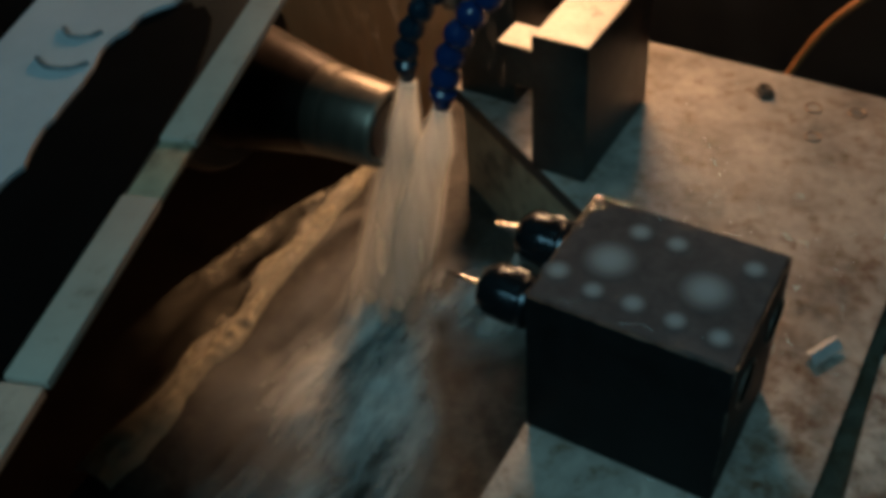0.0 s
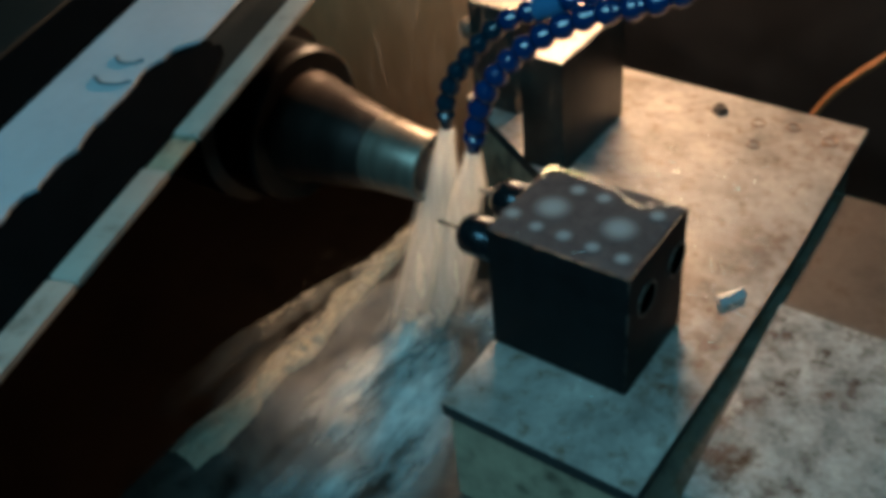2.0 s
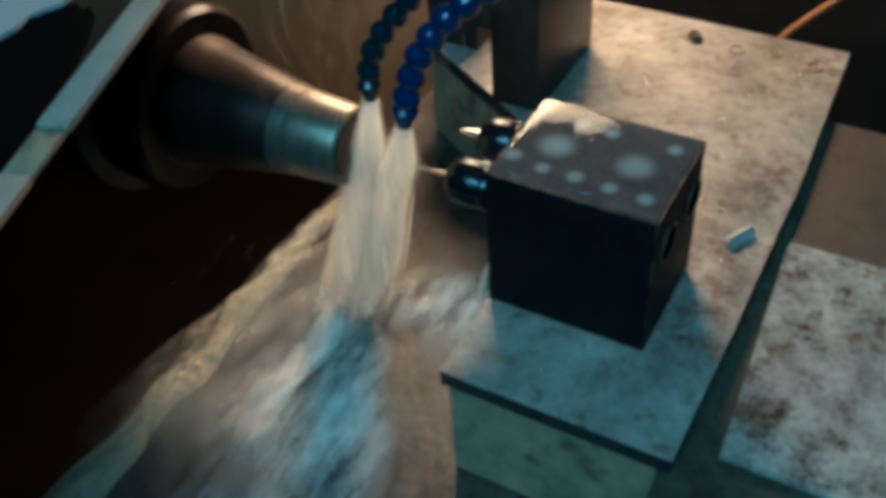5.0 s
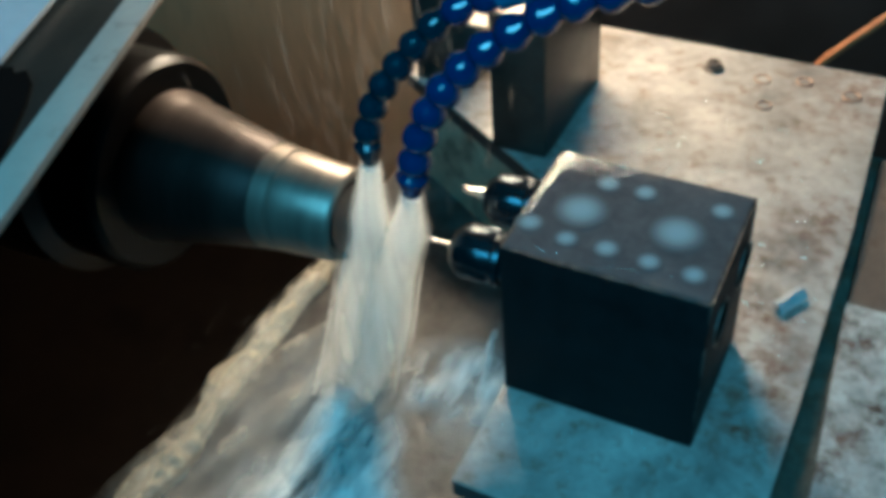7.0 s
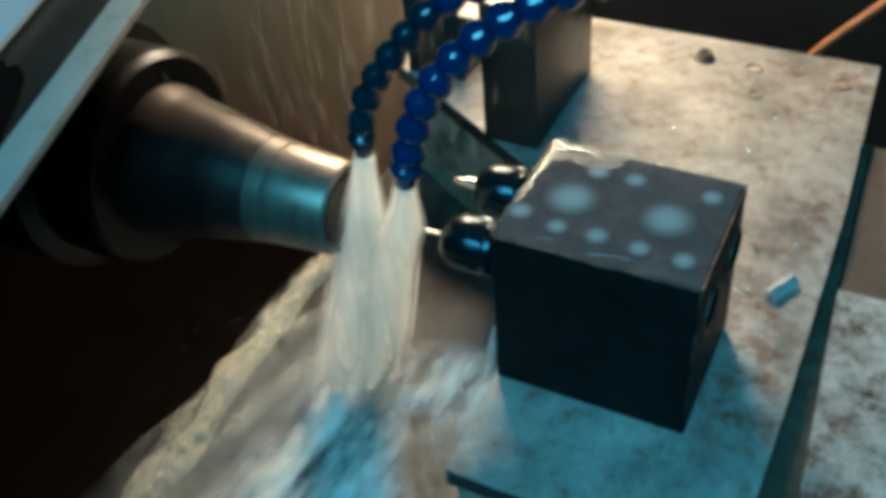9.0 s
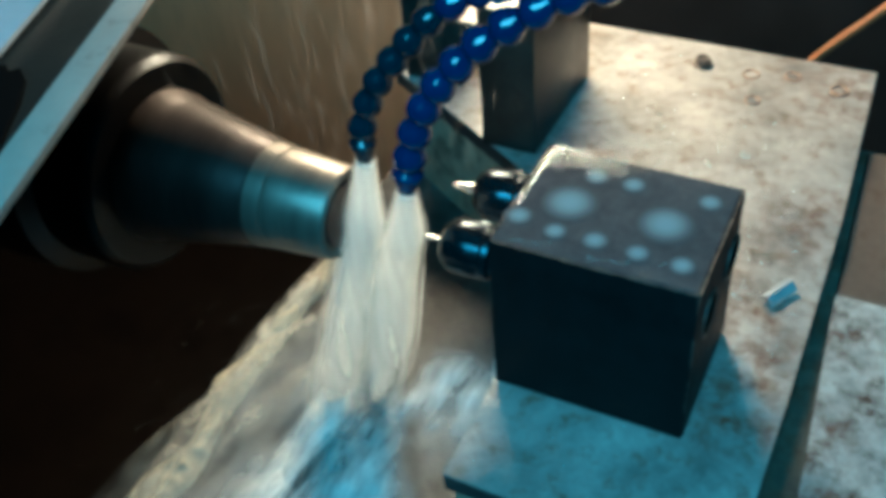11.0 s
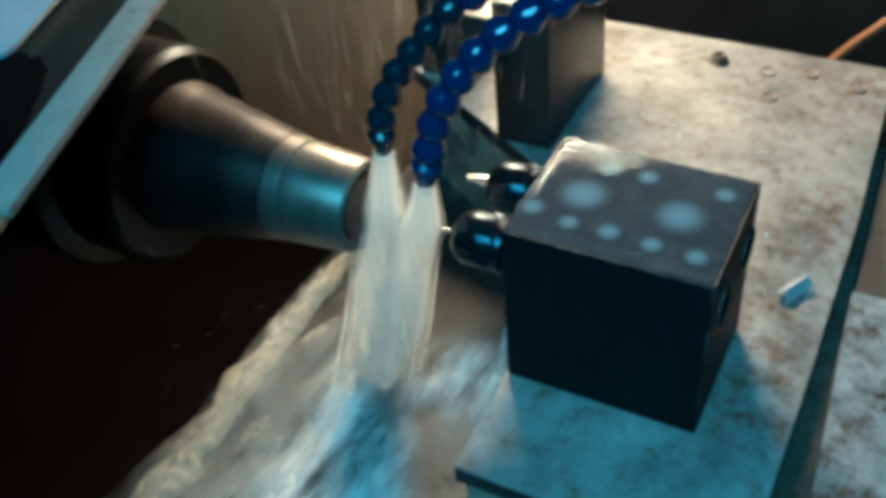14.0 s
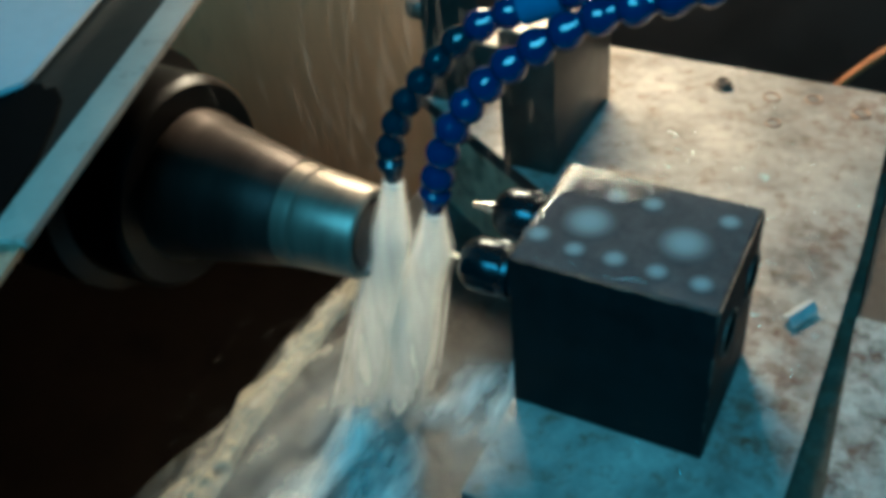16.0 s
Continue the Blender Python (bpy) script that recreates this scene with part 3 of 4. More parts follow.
# ---- guard over the headstock ----
def guard():
    e = thing("headstock_guard", (-0.0880, -0.1201, 0.160), "pale blue-grey sliding guard with an off-white edge strip", "machine guard")
    e.rotation_euler = (0, 0, radians(18.6))   # local y runs along the edge, -x is inwards
    lo, hi = -0.34, 0.26
    part("edge_strip", box(-0.0125, 0, lo, -0.1060, -0.0035, 0, 0.0008), GUARD_WHITE, e, "off-white edge strip", True)
    part("edge_strip", box(-0.0125, 0, -0.1045, -0.0335, -0.0035, 0, 0.0008), GUARD_WHITE, e, "off-white edge strip", True)
    part("edge_strip", box(-0.0125, 0, -0.0060, hi, -0.0035, 0, 0.0008), GUARD_WHITE, e, "off-white edge strip", True)
    part("strip_joint", box(-0.0120, -0.0006, -0.0332, -0.0063, -0.0035, -0.0010, 0.0006), OLIVE, e, "grimy joint in the edge strip", True)
    part("channel", box(-0.058, -0.0127, lo, hi, -0.008, -0.003, 0.0008), GUARD_GREEN, e, "grey-green channel", True)
    # the oily seal ends in a rounded tongue with a ragged rim
    tongue = [(-0.058, lo), (-0.0140, lo), (-0.0145, -0.02), (-0.0165, 0.035), (-0.0205, 0.056), (-0.0245, 0.069), (-0.0300, 0.0765), (-0.0335, 0.0745), (-0.0360, 0.0785), (-0.0410, 0.0775), (-0.0450, 0.0795), (-0.058, 0.077)]
    part("seal", prism(tongue, -0.0026, -0.0018), GUARD_BLACK, e, "black oily seal")
    edge = []
    for k in range(121):
        y = lo + k * 0.005
        step = min(1.0, max(0.0, (y - 0.062) / 0.016))
        step = step * step * (3 - 2 * step)
        edge.append((-0.0530 + 0.0130 * step + (1 - step) * (0.0050 * noise.noise(Vector((k * 0.23, 3, 1))) + 0.0022 * noise.noise(Vector((k * 0.8, 5, 1)))), y))
    part("sheet", prism(edge + [(-0.102, hi), (-0.088, lo)], -0.0014, 0.0004), GUARD_BLUE, e, "pale blue sheet with a ragged edge")
    part("back_strip", prism([(-0.0884, lo), (-0.1024, hi), (-0.142, hi), (-0.142, lo)], -0.006, -0.001, 0.001), GUARD_BLACK, e, "dark strip")
    part("cover", box(-0.56, -0.1424, lo, hi, -0.006, 0.0, 0.001), GUARD_GREEN, e, "grey cover sheet", True)
    for x, y, q in ((-0.068, 0.048, 1.0), (-0.066, 0.028, 1.3)):
        path = smooth_path([(x - 0.008 * q, y + 0.004, 0.0006), (x - 0.003 * q, y - 0.001, 0.0006), (x + 0.004 * q, y - 0.001, 0.0006), (x + 0.008 * q, y + 0.003, 0.0006)], 5)
        part("faded_mark", tube(path, 0.0012, 6), GUARD_MARK, e, "faded grey mark")
    return e


def cable():
    path = smooth_path([(0.045, 0.318, -0.075), (0.068, 0.322, -0.022), (0.105, 0.328, 0.022), (0.145, 0.336, 0.068), (0.20, 0.35, 0.125), (0.30, 0.42, 0.20)], 10)
    return tagged(part("cable", tube(path, 0.0026, 12), CABLE, None, "", True), "orange-brown cable hanging behind the slide plate", "cable")


def work_light():
    e = thing("work_light", (-0.140, 0.345, 0.260), "warm machine work light on the back wall", "lamp")
    e.rotation_euler = (radians(62), 0, 0)
    part("housing", box(-0.15, 0.15, -0.0, 0.03, -0.04, 0.04, 0.004), WALL_DARK, e, "", True)
    part("arm", tube(smooth_path([(0, 0.02, 0), (0, 0.09, 0.02), (0, 0.17, -0.04)], 6), 0.008, 10), WALL_DARK, e, "dark support arm", True)
    part("lens", box(-0.09, 0.09, -0.006, -0.001, -0.022, 0.022, 0.001), glow("warm_lens", (1.0, 0.62, 0.31), 62.0), e, "glowing warm lens")
    return e


# ---- coolant ----
def set_density(ob, rule):
    """Stores how dense the liquid is at each vertex."""
    data = ob.data.attributes.new("liquid_amount", "FLOAT", "POINT").data
    for v in ob.data.vertices:
        data[v.index].value = max(0.0, rule(v.co))
    return ob


def jet(name, points, radii, seed, label):
    """A falling jet: it breaks over the bar, then drops as a broad soft column of core, veils and loose strands."""
    rnd = random.Random(seed)
    path = smooth_path(points, 8)
    top = path[0]
    n = len(path) - 1
    e = thing(name, top, label, "coolant jet", "coolant jets")

    def centre(f):
        k = min(max(f, 0), 1) * n
        i = min(int(k), n - 1)
        return path[i].lerp(path[i + 1], k - i) - top

    def width(f):
        k = min(max(f, 0), 0.9999) * (len(radii) - 1)
        i = int(k)
        return radii[i] + (radii[i + 1] - radii[i]) * (k - i)

    steps = [k / 28 for k in range(29)]
    drop = (path[-1] - top).z

    def shell(k, seed_):
        return tube([centre(f) for f in steps], [width(f) * k * (1 + 0.10 * noise.noise(Vector((f * 7, seed_, 1)))) for f in steps], 28)

    core = tube([centre(f) for f in steps], [width(f) * (0.74 - 0.14 * min(1.0, max(0.0, f - 0.3) / 0.45) - 0.42 * max(0.0, f - 0.78) / 0.22) for f in steps], 24)
    part("core", core, COOLANT, e, "", True)
    for name_, k0, k1 in (("sheath", 0.95, 0.95), ("veil", 1.2, 0.4)):
        set_density(part(name_, shell(k0, seed + k0), COOLANT_THIN, e, "", True), lambda p: k1 * (1 - 0.35 * p.z / drop) * min(1.0, 0.15 + (1 - p.z / drop) / 0.25))
    for k in range(12):
        a, q = rnd.uniform(0, 6.283), rnd.uniform(0.9, 1.35)
        s0 = rnd.uniform(0.15, 0.6)
        s1 = s0 + rnd.uniform(0.2, 0.4)
        pts = []
        for i in range(7):
            f = s0 + (s1 - s0) * i / 6
            r = width(f) * q
            pts.append(centre(f) + Vector((math.cos(a) * r, math.sin(a) * r, 0)))
        w = rnd.uniform(0.0003, 0.0009)
        bm = tube(pts, [w * (0.15 + math.sin(math.pi * (i + 0.5) / 7)) for i in range(7)], 6)
        set_density(part("strand", bm, COOLANT_THIN, e, "", True), lambda p: 0.8)
    return e


def foam_heap(name, points, width, high, seed, label):
    """A lumpy, tumbling ridge of foam along a path."""
    path = smooth_path(points, 40)
    bm = bmesh.new()
    rows, m = [], 22
    for i, p in enumerate(path):
        f = i / (len(path) - 1)
        d = (path[min(i + 1, len(path) - 1)] - path[max(i - 1, 0)]).normalized()
        side = Vector((-d.y, d.x, 0))
        w = width * (0.55 + 0.75 * f) * (1 + 0.55 * noise.noise(Vector((f * 9, seed, 0))))
        c = p + side * 0.006 * noise.noise(Vector((f * 7, seed, 4)))
        row = []
        for k in range(m + 1):
            u = 2 * k / m - 1
            q = c + side * u * w
            lump = noise.noise(Vector((q.x * 80, q.y * 42, seed))) + 0.30 * noise.noise(Vector((q.x * 230, q.y * 170, seed)))
            up = high * math.sqrt(max(0.0, 1 - u * u)) * max(0.2, 0.6 + 0.65 * lump)
            row.append(bm.verts.new(q + side * 0.004 * lump + Vector((0, 0, up - 0.0015))))
        rows.append(row)
    for a, b in zip(rows, rows[1:]):
        for k in range(m):
            bm.faces.new((a[k], a[k + 1], b[k + 1], b[k]))
    return tagged(part(name, bm, FOAM, None, "", True), label, "coolant", "running coolant", "stuff")


def sheet(name, points, w0, w1, seed, mat, label, high=0.006, dense=1.0):
    """A torn sheet of coolant spreading along a path, thinning towards its rims."""
    path = smooth_path(points, 16)
    n, m = len(path), 24
    bm = bmesh.new()
    lay = bm.verts.layers.float.new("liquid_amount")
    rows = []
    for i, p in enumerate(path):
        f = i / (n - 1)
        d = (path[min(i + 1, n - 1)] - path[max(i - 1, 0)]).normalized()
        side = Vector((-d.y, d.x, 0))
        row = []
        for k in range(m + 1):
            u = 2 * k / m - 1
            q = p + side * u * (w0 + (w1 - w0) * f) * (1 + 0.25 * noise.noise(Vector((f * 4, u, seed))))
            rough = noise.noise(Vector((q.x * 60, q.y * 30, seed))) + 0.5 * noise.noise(Vector((q.x * 150, q.y * 80, seed)))
            v = bm.verts.new(q + Vector((0, 0, high * (1 - u * u) * (0.6 + 0.5 * rough))))
            v[lay] = max(0.0, min(1.0, dense * (1 - abs(u) ** 1.6) * min(1, 4 * f + 0.2, 3.0 * (1 - f)) * (1 + 0.5 * rough)))
            row.append(v)
        rows.append(row)
    for a, b in zip(rows, rows[1:]):
        for k in range(m):
            bm.faces.new((a[k], a[k + 1], b[k + 1], b[k]))
    return tagged(part(name, bm, mat, None, "", True), label, "coolant", "running coolant", "stuff")


def puddle(name, outline, z, high, at, label):
    """A low pool of coolant with a rounded rim."""
    bm = bmesh.new()
    n = len(outline)
    cx, cy = sum(p[0] for p in outline) / n, sum(p[1] for p in outline) / n
    rings = []
    for inset, up in ((0, 0.0), (0.0003, 0.45), (0.0008, 0.75), (0.0016, 0.92), (0.0030, 1.0), (0.0048, 1.03), (0.0075, 1.04)):
        ring = []
        for x, y in outline:
            d = Vector((cx - x, cy - y, 0))
            k = min(inset, d.length * 0.6)
            p = Vector((x, y, z + up * high)) + d.normalized() * k
            ring.append(bm.verts.new(p))
        rings.append(ring)
    for p, q in zip(rings, rings[1:]):
        for i in range(n):
            bm.faces.new((p[i], p[(i + 1) % n], q[(i + 1) % n], q[i]))
    bm.faces.new(rings[-1])
    ob = part(name, bm, WET, None, "", True)
    if ob.data.polygons[-1].normal.z < 0:
        ob.data.flip_normals()
    ob.location = at
    return tagged(ob, label, "puddle", "puddles")


def film_sheet(name, x0, x1, y0, y1, z, seed, label, mat):
    bm = bmesh.new()
    nx, ny = 40, 50
    grid = [[bm.verts.new((x0 + (x1 - x0) * i / nx, y0 + (y1 - y0) * j / ny,
                           z + 0.004 * noise.noise(Vector((i * 0.22, j * 0.11, seed))) + 0.002 * noise.noise(Vector((i * 0.6, j * 0.35, seed + 5))))) for j in range(ny + 1)] for i in range(nx + 1)]
    for i in range(nx):
        for j in range(ny):
            bm.faces.new((grid[i][j], grid[i + 1][j], grid[i + 1][j + 1], grid[i][j + 1]))
    return tagged(part(name, bm, mat, None, "", True), label, "coolant film", "", "stuff")


enclosure()
machine_bed()
spindle()
HOSES = [coolant_hose("coolant_hose", [(-0.0385, 0.0135, 0.0820), (-0.0350, 0.0135, 0.1010), (-0.0290, 0.0145, 0.1200), (-0.0200, 0.0165, 0.1350), (-0.0080, 0.0185, 0.1490), (0.0070, 0.0215, 0.1610), (0.0270, 0.0255, 0.1730), (0.0560, 0.0315, 0.1830), (0.0900, 0.0380, 0.2030), (0.1300, 0.0450, 0.2400)],
             0.0067, 20, HOSE_BLUE, "blue jointed plastic coolant hose, wet, spraying over the drill"),
         coolant_hose("coolant_hose", [(-0.0600, 0.0195, 0.0870), (-0.0595, 0.0195, 0.1030), (-0.0530, 0.0215, 0.1210), (-0.0430, 0.0235, 0.1350), (-0.0320, 0.0255, 0.1490), (-0.0190, 0.0285, 0.1600), (0.0010, 0.0335, 0.1690), (0.0310, 0.0415, 0.1810), (0.0680, 0.0500, 0.2080), (0.1050, 0.0580, 0.2460)],
             0.0059, 21, HOSE_BLUE, "grimy dark blue jointed coolant hose, wet", HOSE_DARK)]
start = Vector((-0.0600, 0.0195, 0.0870))
band = smooth_path([Vector((-0.0060, 0.0315, 0.1662)) - start, Vector((0.0070, 0.0350, 0.1714)) - start], 4)
part("collar", tube(band, 0.0066, 20), COLLAR, HOSES[1], "blue collar", True)
GUARD = guard()
cable()
work_light()

JETS = [jet("coolant_jet", [(-0.0600, 0.0195, 0.086), (-0.0650, 0.0195, 0.0545), (-0.0715, 0.0195, 0.028), (-0.0860, 0.019, -0.030), (-0.1000, 0.018, BED_Z)], (0.0042, 0.0084, 0.0102, 0.0130, 0.0150), 3, "milky coolant jet falling past the spindle nose"),
        jet("coolant_jet", [(-0.0385, 0.0135, 0.081), (-0.0450, 0.0165, 0.0545), (-0.0545, 0.0185, 0.028), (-0.0690, 0.019, -0.030), (-0.0840, 0.018, BED_Z)], (0.0042, 0.0082, 0.0100, 0.0126, 0.0146), 4, "milky coolant jet falling over the drill")]
Z = BED_Z + 0.003
EDGE = [(-0.146, 0.125, Z), (-0.156, 0.090, Z), (-0.157, 0.050, Z), (-0.154, 0.005, Z), (-0.153, -0.045, Z), (-0.152, -0.09, Z), (-0.155, -0.16, Z)]
FOAMS = [foam_heap("foam_stream", EDGE, 0.0088, 0.0100, 7, "yellowish white foam stream running along the bed edge"),
         sheet("foam_sheet", EDGE, 0.010, 0.016, 12, FOAM_SHEET, "cream foam sheet running along the bed edge", 0.008, 0.6),
         sheet("splash", [(-0.094, 0.075, Z), (-0.095, 0.03, Z), (-0.093, -0.02, Z), (-0.088, -0.09, Z), (-0.08, -0.22, Z)], 0.018, 0.044, 1, COOLANT_SOFT, "white splash spreading over the bed under the jets", 0.012, 0.42),
         sheet("splash", [(-0.100, 0.05, Z), (-0.092, 0.01, Z), (-0.075, -0.03, Z), (-0.050, -0.09, Z), (-0.035, -0.2, Z)], 0.024, 0.052, 3, COOLANT_SOFT, "white splash running forward beside the slide", 0.010, 0.75),
         sheet("splash", [(-0.090, 0.03, Z), (-0.060, 0.045, Z), (-0.030, 0.04, Z), (-0.004, 0.01, Z)], 0.022, 0.044, 5, COOLANT_SOFT, "white splash running towards the tool block", 0.008, 0.5),
         sheet("splash", [(-0.100, 0.06, Z), (-0.120, 0.03, Z), (-0.132, -0.03, Z), (-0.135, -0.12, Z), (-0.14, -0.2, Z)], 0.022, 0.036, 6, COOLANT_SOFT, "milky splash running towards the foam stream", 0.007, 0.12),
         sheet("splash", [(-0.094, 0.045, Z), (-0.093, 0.02, Z), (-0.091, -0.01, Z), (-0.089, -0.05, Z), (-0.086, -0.10, Z)], 0.014, 0.026, 9, COOLANT_SOFT, "thick white splash heaped at the foot of the jets", 0.008, 0.6)]
FOAMS.append(sheet("splash", [(-0.052, 0.160, Z), (-0.042, 0.115, Z), (-0.033, 0.072, Z), (-0.022, 0.035, Z)], 0.004, 0.006, 14, COOLANT_SOFT, "thin wave of coolant standing beside the slide", 0.010, 0.45))
FLUNG = [sheet("foam_sheet", [(-0.138, 0.085, Z), (-0.152, 0.045, Z + 0.004), (-0.166, -0.005, Z + 0.004), (-0.179, -0.060, Z), (-0.190, -0.130, Z - 0.010)], 0.006, 0.017, 21, FOAM_SHEET, "torn cream foam flung over the bed edge", 0.007, 0.5),
         sheet("foam_sheet", [(-0.120, 0.060, Z), (-0.136, 0.015, Z + 0.003), (-0.150, -0.040, Z + 0.003), (-0.158, -0.110, Z)], 0.005, 0.016, 23, FOAM_SHEET, "torn cream foam streaking over the bed", 0.006, 0.38)]
FILMS = [film_sheet("coolant_film", -0.165, 0.0, -0.24, 0.22, BED_Z + 0.0035, 2, "thin milky coolant film flowing over the bed", FILM)]
POOL = puddle("puddle", [(0.0012 + 0.0766 * u, 0.0624 - 0.0612 * v) for u, v in
                         [(0, 0), (0.2, 0), (0.4, 0.01), (0.55, 0.02), (0.60, 0.10), (0.68, 0.14), (0.78, 0.13), (0.84, 0.06), (0.92, 0.01), (1.0, 0.02), (0.99, 0.3), (0.97, 0.55), (0.93, 0.62), (0.90, 0.78),
                          (0.84, 0.88), (0.74, 0.84), (0.66, 0.93), (0.55, 0.95), (0.44, 0.985), (0.34, 0.93), (0.2, 0.97), (0.1, 0.985), (0.0, 0.99), (0.0, 0.7), (0.0, 0.35)]],
              0.0804, 0.0013, (0, 0, 0), "clear coolant pool covering the tool block top")

RIDERS = [slide_plate(), tool_block(), rear_tool_block(), left_tool_block(), side_table(), swarf_chip(), POOL]

def water_drops():
    """Beads of coolant strewn over the plate."""
    rnd = random.Random(21)
    bm = bmesh.new()
    for _ in range(680):
        x, y = rnd.uniform(-0.02, 0.108), rnd.choice((rnd.uniform(-0.045, 0.285), rnd.gauss(0.12, 0.05)))
        if -0.006 < x < 0.085 and -0.006 < y < 0.07 or -0.08 < x < -0.04 and y > 0.15 or x < 0 and y < 0.13 or not -0.045 < y < 0.285:
            continue
        r = rnd.choice((0.0007, 0.001, 0.0012, 0.0016, 0.0026))
        blob(bm, (x, y, 0.0003), r * rnd.uniform(0.8, 1.8), r, r * 0.5, 0.5, 1)
    for _ in range(90):   # larger flat drops behind the tool block
        x, y = rnd.uniform(-0.025, 0.105), rnd.gauss(0.150, 0.040)
        if not 0.07 < y < 0.27 or x < -0.035 + (0.2 - y) * 0.2:
            continue
        r = rnd.choice((0.0018, 0.0026, 0.0036, 0.0050))
        blob(bm, (x, y, 0.0002), r * rnd.uniform(0.8, 1.5), r, r * 0.42, 0.35, 2)
    for k in range(26):   # beads along the foot of the tool block
        f = rnd.uniform(0, 1)
        x, y = (0.002 + 0.078 * f, -0.0012) if k % 2 else (0.0818, 0.002 + 0.06 * f)
        r = rnd.choice((0.0008, 0.0012, 0.0018))
        blob(bm, (x, y, 0.0003), r * 1.3, r, r * 0.7, 0.4, 1)
    return tagged(part("water_drops", bm, WET, None, "", True), "clear coolant beads strewn over the wet plate", "water drops", "", "stuff")


def spray_mist():
    """Fine threads of spray thrown up behind the hose tips."""
    rnd = random.Random(31)
    bm = bmesh.new()
    for k in range(420):
        if k < 360:    # thrown up round the nozzles
            x, y, z = rnd.gauss(-0.080, 0.022), rnd.uniform(0.0, 0.11), rnd.uniform(0.03, 0.20)
            lean, long = rnd.gauss((x + 0.07) * 2.2, 0.12), rnd.uniform(0.005, 0.022)
        else:          # flung off the bed edge
            x, y, z = rnd.uniform(-0.21, -0.165), rnd.uniform(-0.16, 0.06), BED_Z + rnd.uniform(-0.02, 0.012)
            lean, long = rnd.uniform(0.3, 2.0), rnd.uniform(0.003, 0.012)
        pts = [Vector((x + lean * long * k / 3, y, z + long * k / 3)) for k in range(4)]
        w = rnd.uniform(0.00008, 0.00018)
        tube(pts, [w * 0.3, w, w, w * 0.3], 4, bm)
    return tagged(part("spray_mist", bm, MIST, None, "", True), "fine threads of coolant spray above the spindle nose", "spray", "", "stuff")


def ripple(x, y, rx, ry, turn):
    """A low wave on the coolant pool."""
    bm = bmesh.new()
    blob(bm, (0, 0, 0), rx, ry, 0.0011, 0.35, 3)
    ob = part("ripple", bm, WET, None, "", True)
    ob.matrix_world = pose(x, y, 0.0816, 0, 0, turn)
    return tagged(ob, "small wave on the coolant pool over the tool block", "ripple", "pool ripples")


RIPPLES = [ripple(0.0050, 0.0590, 0.0042, 0.0042, -20), ripple(0.0030, 0.0480, 0.0016, 0.0080, 0), ripple(0.022, 0.0605, 0.0110, 0.0016, 0), ripple(0.046, 0.028, 0.0070, 0.0034, 30), ripple(0.020, 0.043, 0.0085, 0.0042, 20), ripple(0.034, 0.050, 0.0055, 0.0030, -12)]
MISTS = [spray_mist()]
RIDERS += [water_drops()]

# ---- movement ----
FEED = [(5.2, 0.0066), (6.0, 0.0062), (7.0, 0.0055), (8.0, 0.0048), (9.0, 0.0042), (11.3, 0.0026), (12.5, 0.0018), (14.0, 0.0006), (14.5, 0.0), (16.0, -0.0008)]
PECKS = [6.60, 8.28, 9.95, 11.60, 13.30, 14.98]


def feed(t):
    for (a, p), (b, q) in zip(FEED, FEED[1:]):
        if a <= t <= b:
            return p + (q - p) * (t - a) / (b - a)
    return FEED[-1][1]


def slide_rows():
    rows = [(0.0, 0.0474, -0.0720), (0.25, 0.0455, -0.0535), (0.5, 0.0402, -0.0388), (0.65, 0.022, -0.0386), (0.8, 0.0042, -0.0385), (1.0, 0.0036, -0.0385), (2.0, 0.0037, -0.0387),
            (3.5, 0.0035, -0.0389), (3.8, 0.0035, -0.0389), (4.1, 0.035, -0.034), (4.5, 0.040, -0.002), (4.7, 0.038, 0.0), (5.1, 0.0068, 0.0)]
    for p in PECKS:
        rows += [(p - 0.14, feed(p), 0.0), (p, feed(p) + 0.0098, 0.0), (p + 0.04, feed(p) + 0.0090, 0.0), (p + 0.18, feed(p), 0.0)]
    rows.append((16.0, -0.0008, 0.0))
    return rows


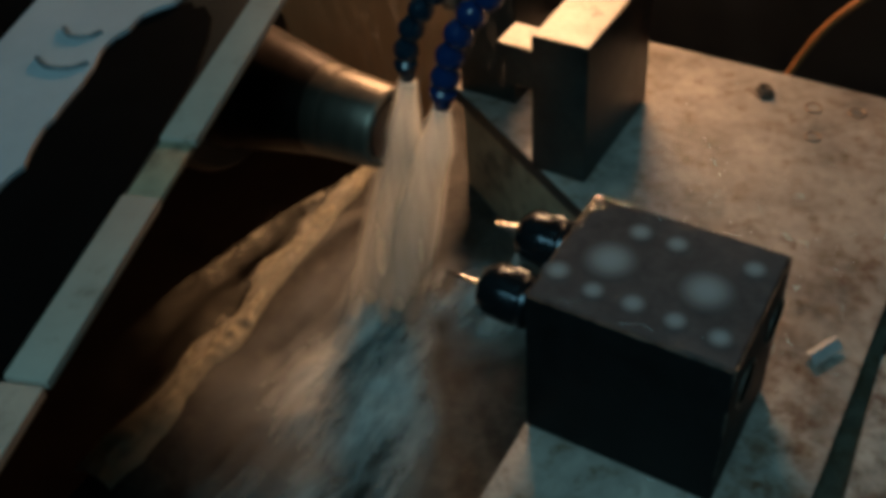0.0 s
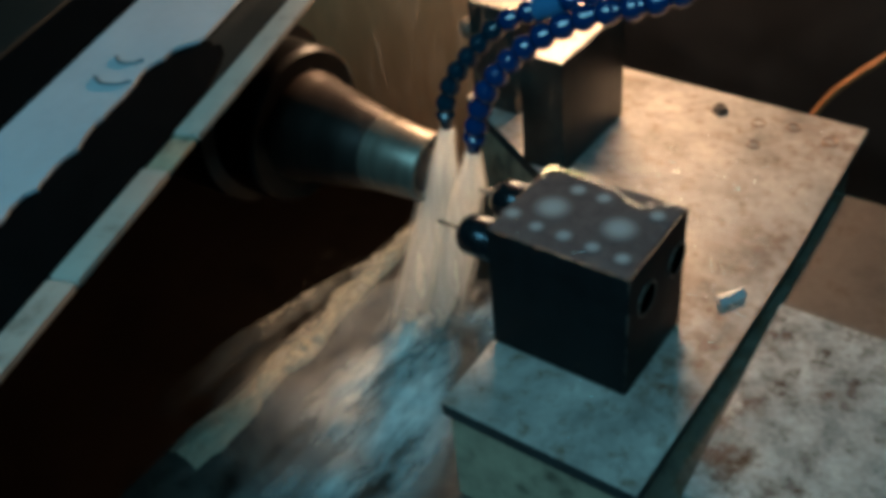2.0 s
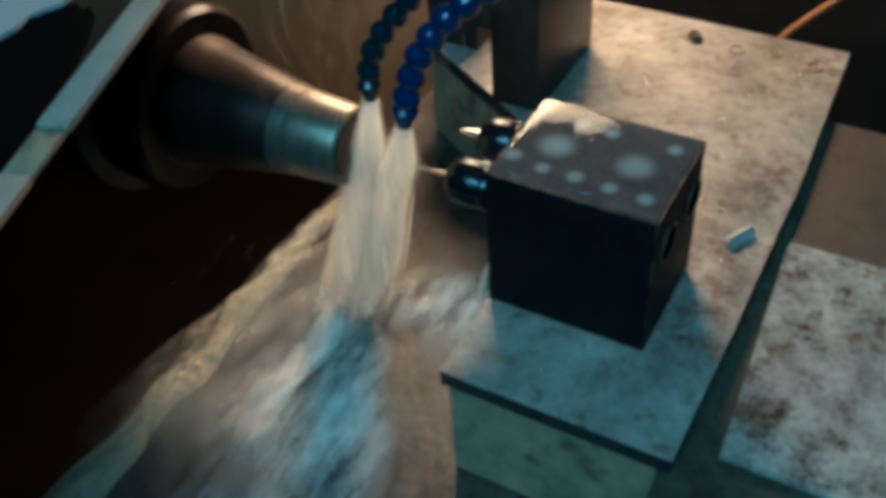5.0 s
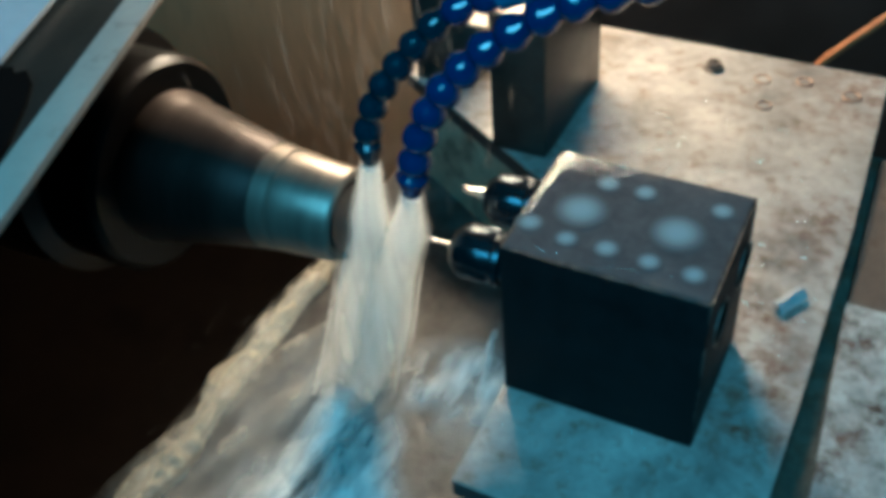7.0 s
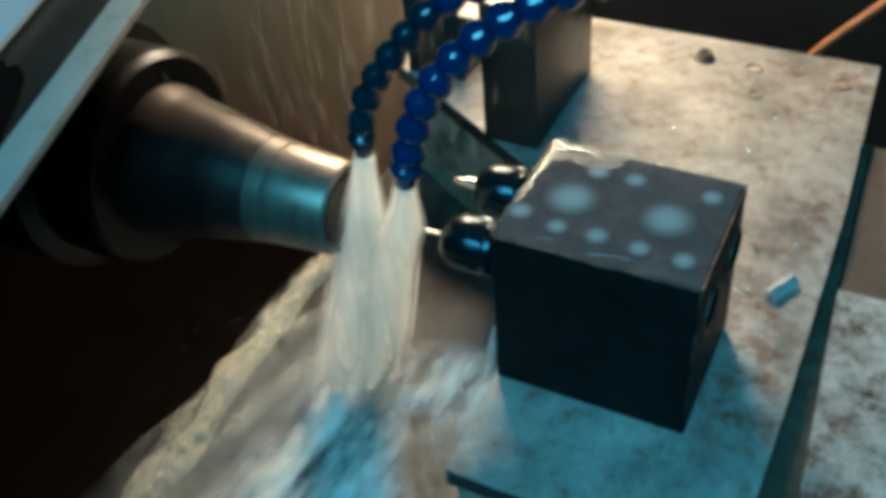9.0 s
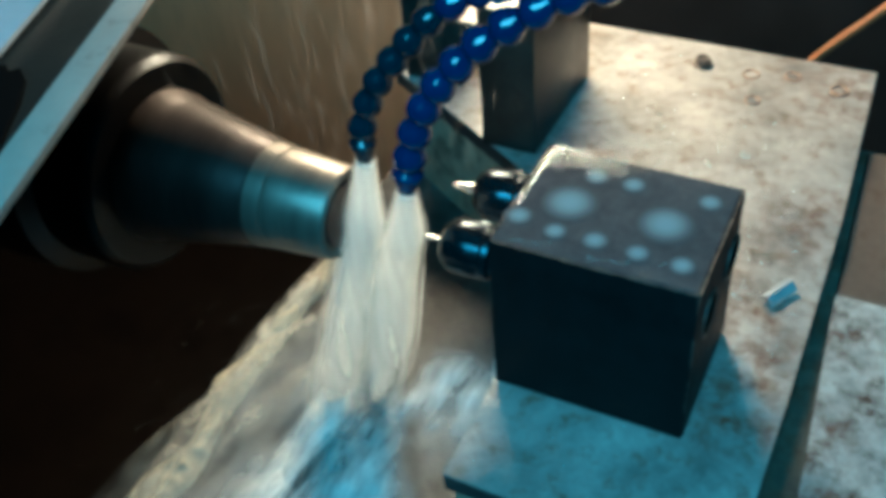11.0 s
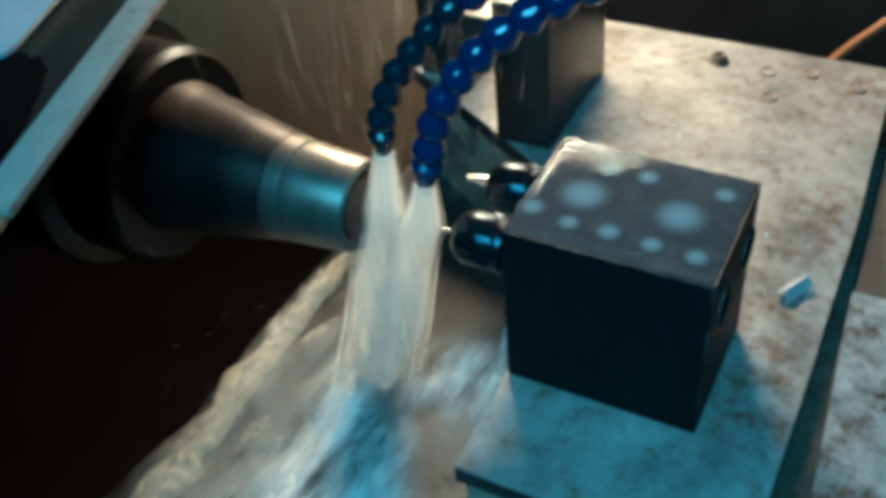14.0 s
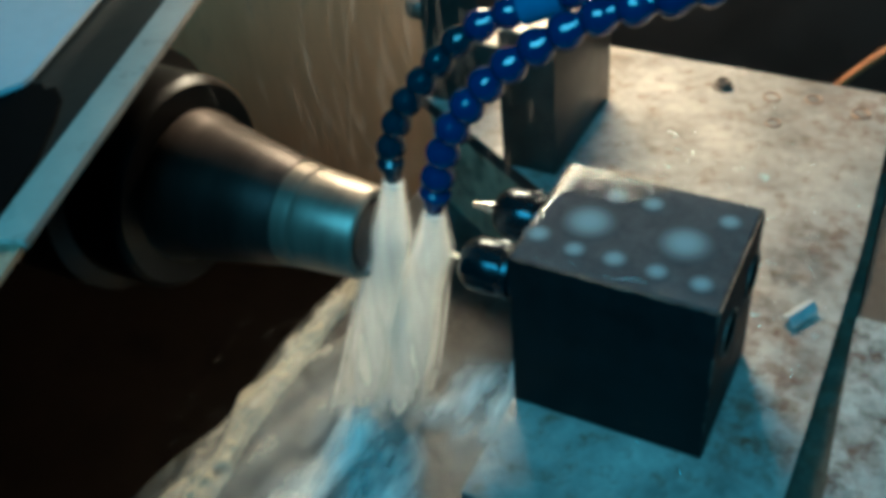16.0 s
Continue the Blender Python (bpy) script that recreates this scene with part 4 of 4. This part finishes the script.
def motions():
    for ob in RIDERS:
        base = ob.matrix_basis.copy()
        walk(ob, [(t, Matrix.Translation((x, y, 0)) @ base) for t, x, y in slide_rows()])
    # the guard slides back to its stop
    base = GUARD.matrix_basis.copy()
    walk(GUARD, [(t, Matrix.Translation((x, 0, 0)) @ base) for t, x in ((0.0, 0.045), (0.25, 0.027), (0.5, 0.0105), (0.75, 0.003), (1.0, 0.0), (16.0, 0.0))])
    rnd = random.Random(11)
    for ob in JETS:
        base = ob.matrix_basis.copy()
        walk(ob, [(k * 0.4, base @ pose(0, 0, 0, rnd.uniform(-0.8, 0.8), rnd.uniform(-0.9, 0.9), rnd.uniform(-14, 14))) for k in range(41)])
    for ob in FILMS + MISTS + FOAMS[2:]:
        base = ob.matrix_basis.copy()
        walk(ob, [(k * 0.4, base @ pose(rnd.uniform(-0.004, 0.004), rnd.uniform(-0.008, 0.008), rnd.uniform(-0.001, 0.002), 0, 0, rnd.uniform(-1.5, 1.5))) for k in range(41)])
    # the foam stream bulges out over the bed edge after each peck
    rows = [(0.0, -0.010, 0.01, 2.0), (0.5, -0.008, 0.008, 1.5), (0.9, -0.004, 0.0, 0.5)]
    rows += [(1.2 + 0.4 * k, rnd.uniform(-0.003, 0.003), rnd.uniform(-0.01, 0.01), rnd.uniform(-1, 1)) for k in range(13)]
    for p in PECKS:
        rows += [(p - 0.1, rnd.uniform(-0.002, 0.002), 0.0, 0.0), (p + 0.15, -0.010, 0.006, 2.0), (p + 0.45, -0.003, -0.004, rnd.uniform(-1, 1)), (p + 0.9, rnd.uniform(-0.002, 0.002), rnd.uniform(-0.008, 0.008), rnd.uniform(-0.8, 0.8))]
    rows.append((16.0, 0.0, 0.0, 0.0))
    for ob in FOAMS[:2]:
        walk(ob, [(t, pose(x, y, 0, 0, 0, a)) for t, x, y, a in rows])
    # strands are thrown out at first, and fall back to the ridge
    out = [(0.0, -0.022, 0.03), (0.3, -0.016, 0.01), (0.7, -0.018, -0.01), (1.1, -0.006, 0.015), (1.6, -0.002, 0.0), (2.1, -0.006, -0.012), (2.6, -0.002, 0.008), (3.1, -0.008, 0.0), (3.6, -0.003, -0.008), (5.0, 0.012, 0.0)]
    out += [(5.6 + 0.5 * k, rnd.uniform(0.012, 0.020), rnd.uniform(-0.012, 0.012)) for k in range(21)]
    for ob in FLUNG:
        walk(ob, [(t, pose(x, y, 0.0, 0, 0, 60 * y)) for t, x, y in out + [(16.0, 0.016, 0.0)]])
    # ripples ride with the block, and slosh at each peck
    for n, ob in enumerate(RIPPLES):
        base = ob.matrix_basis.copy()
        rows = []
        for t, x, y in slide_rows():
            near = min(PECKS, key=lambda p: abs(p - t))
            k = 1.0 if abs(t - near) < 0.06 else 0.0
            rows.append((t, Matrix.Translation((x + 0.004 * k * (n - 1), y - 0.005 * k, 0.0006 * k - (0.0030 * (1 - k) if n > 2 else 0.0))) @ base @ pose(0, 0, 0, 6 * k, 5 * k * (-1) ** n, 12 * k)))
        walk(ob, rows)


motions()
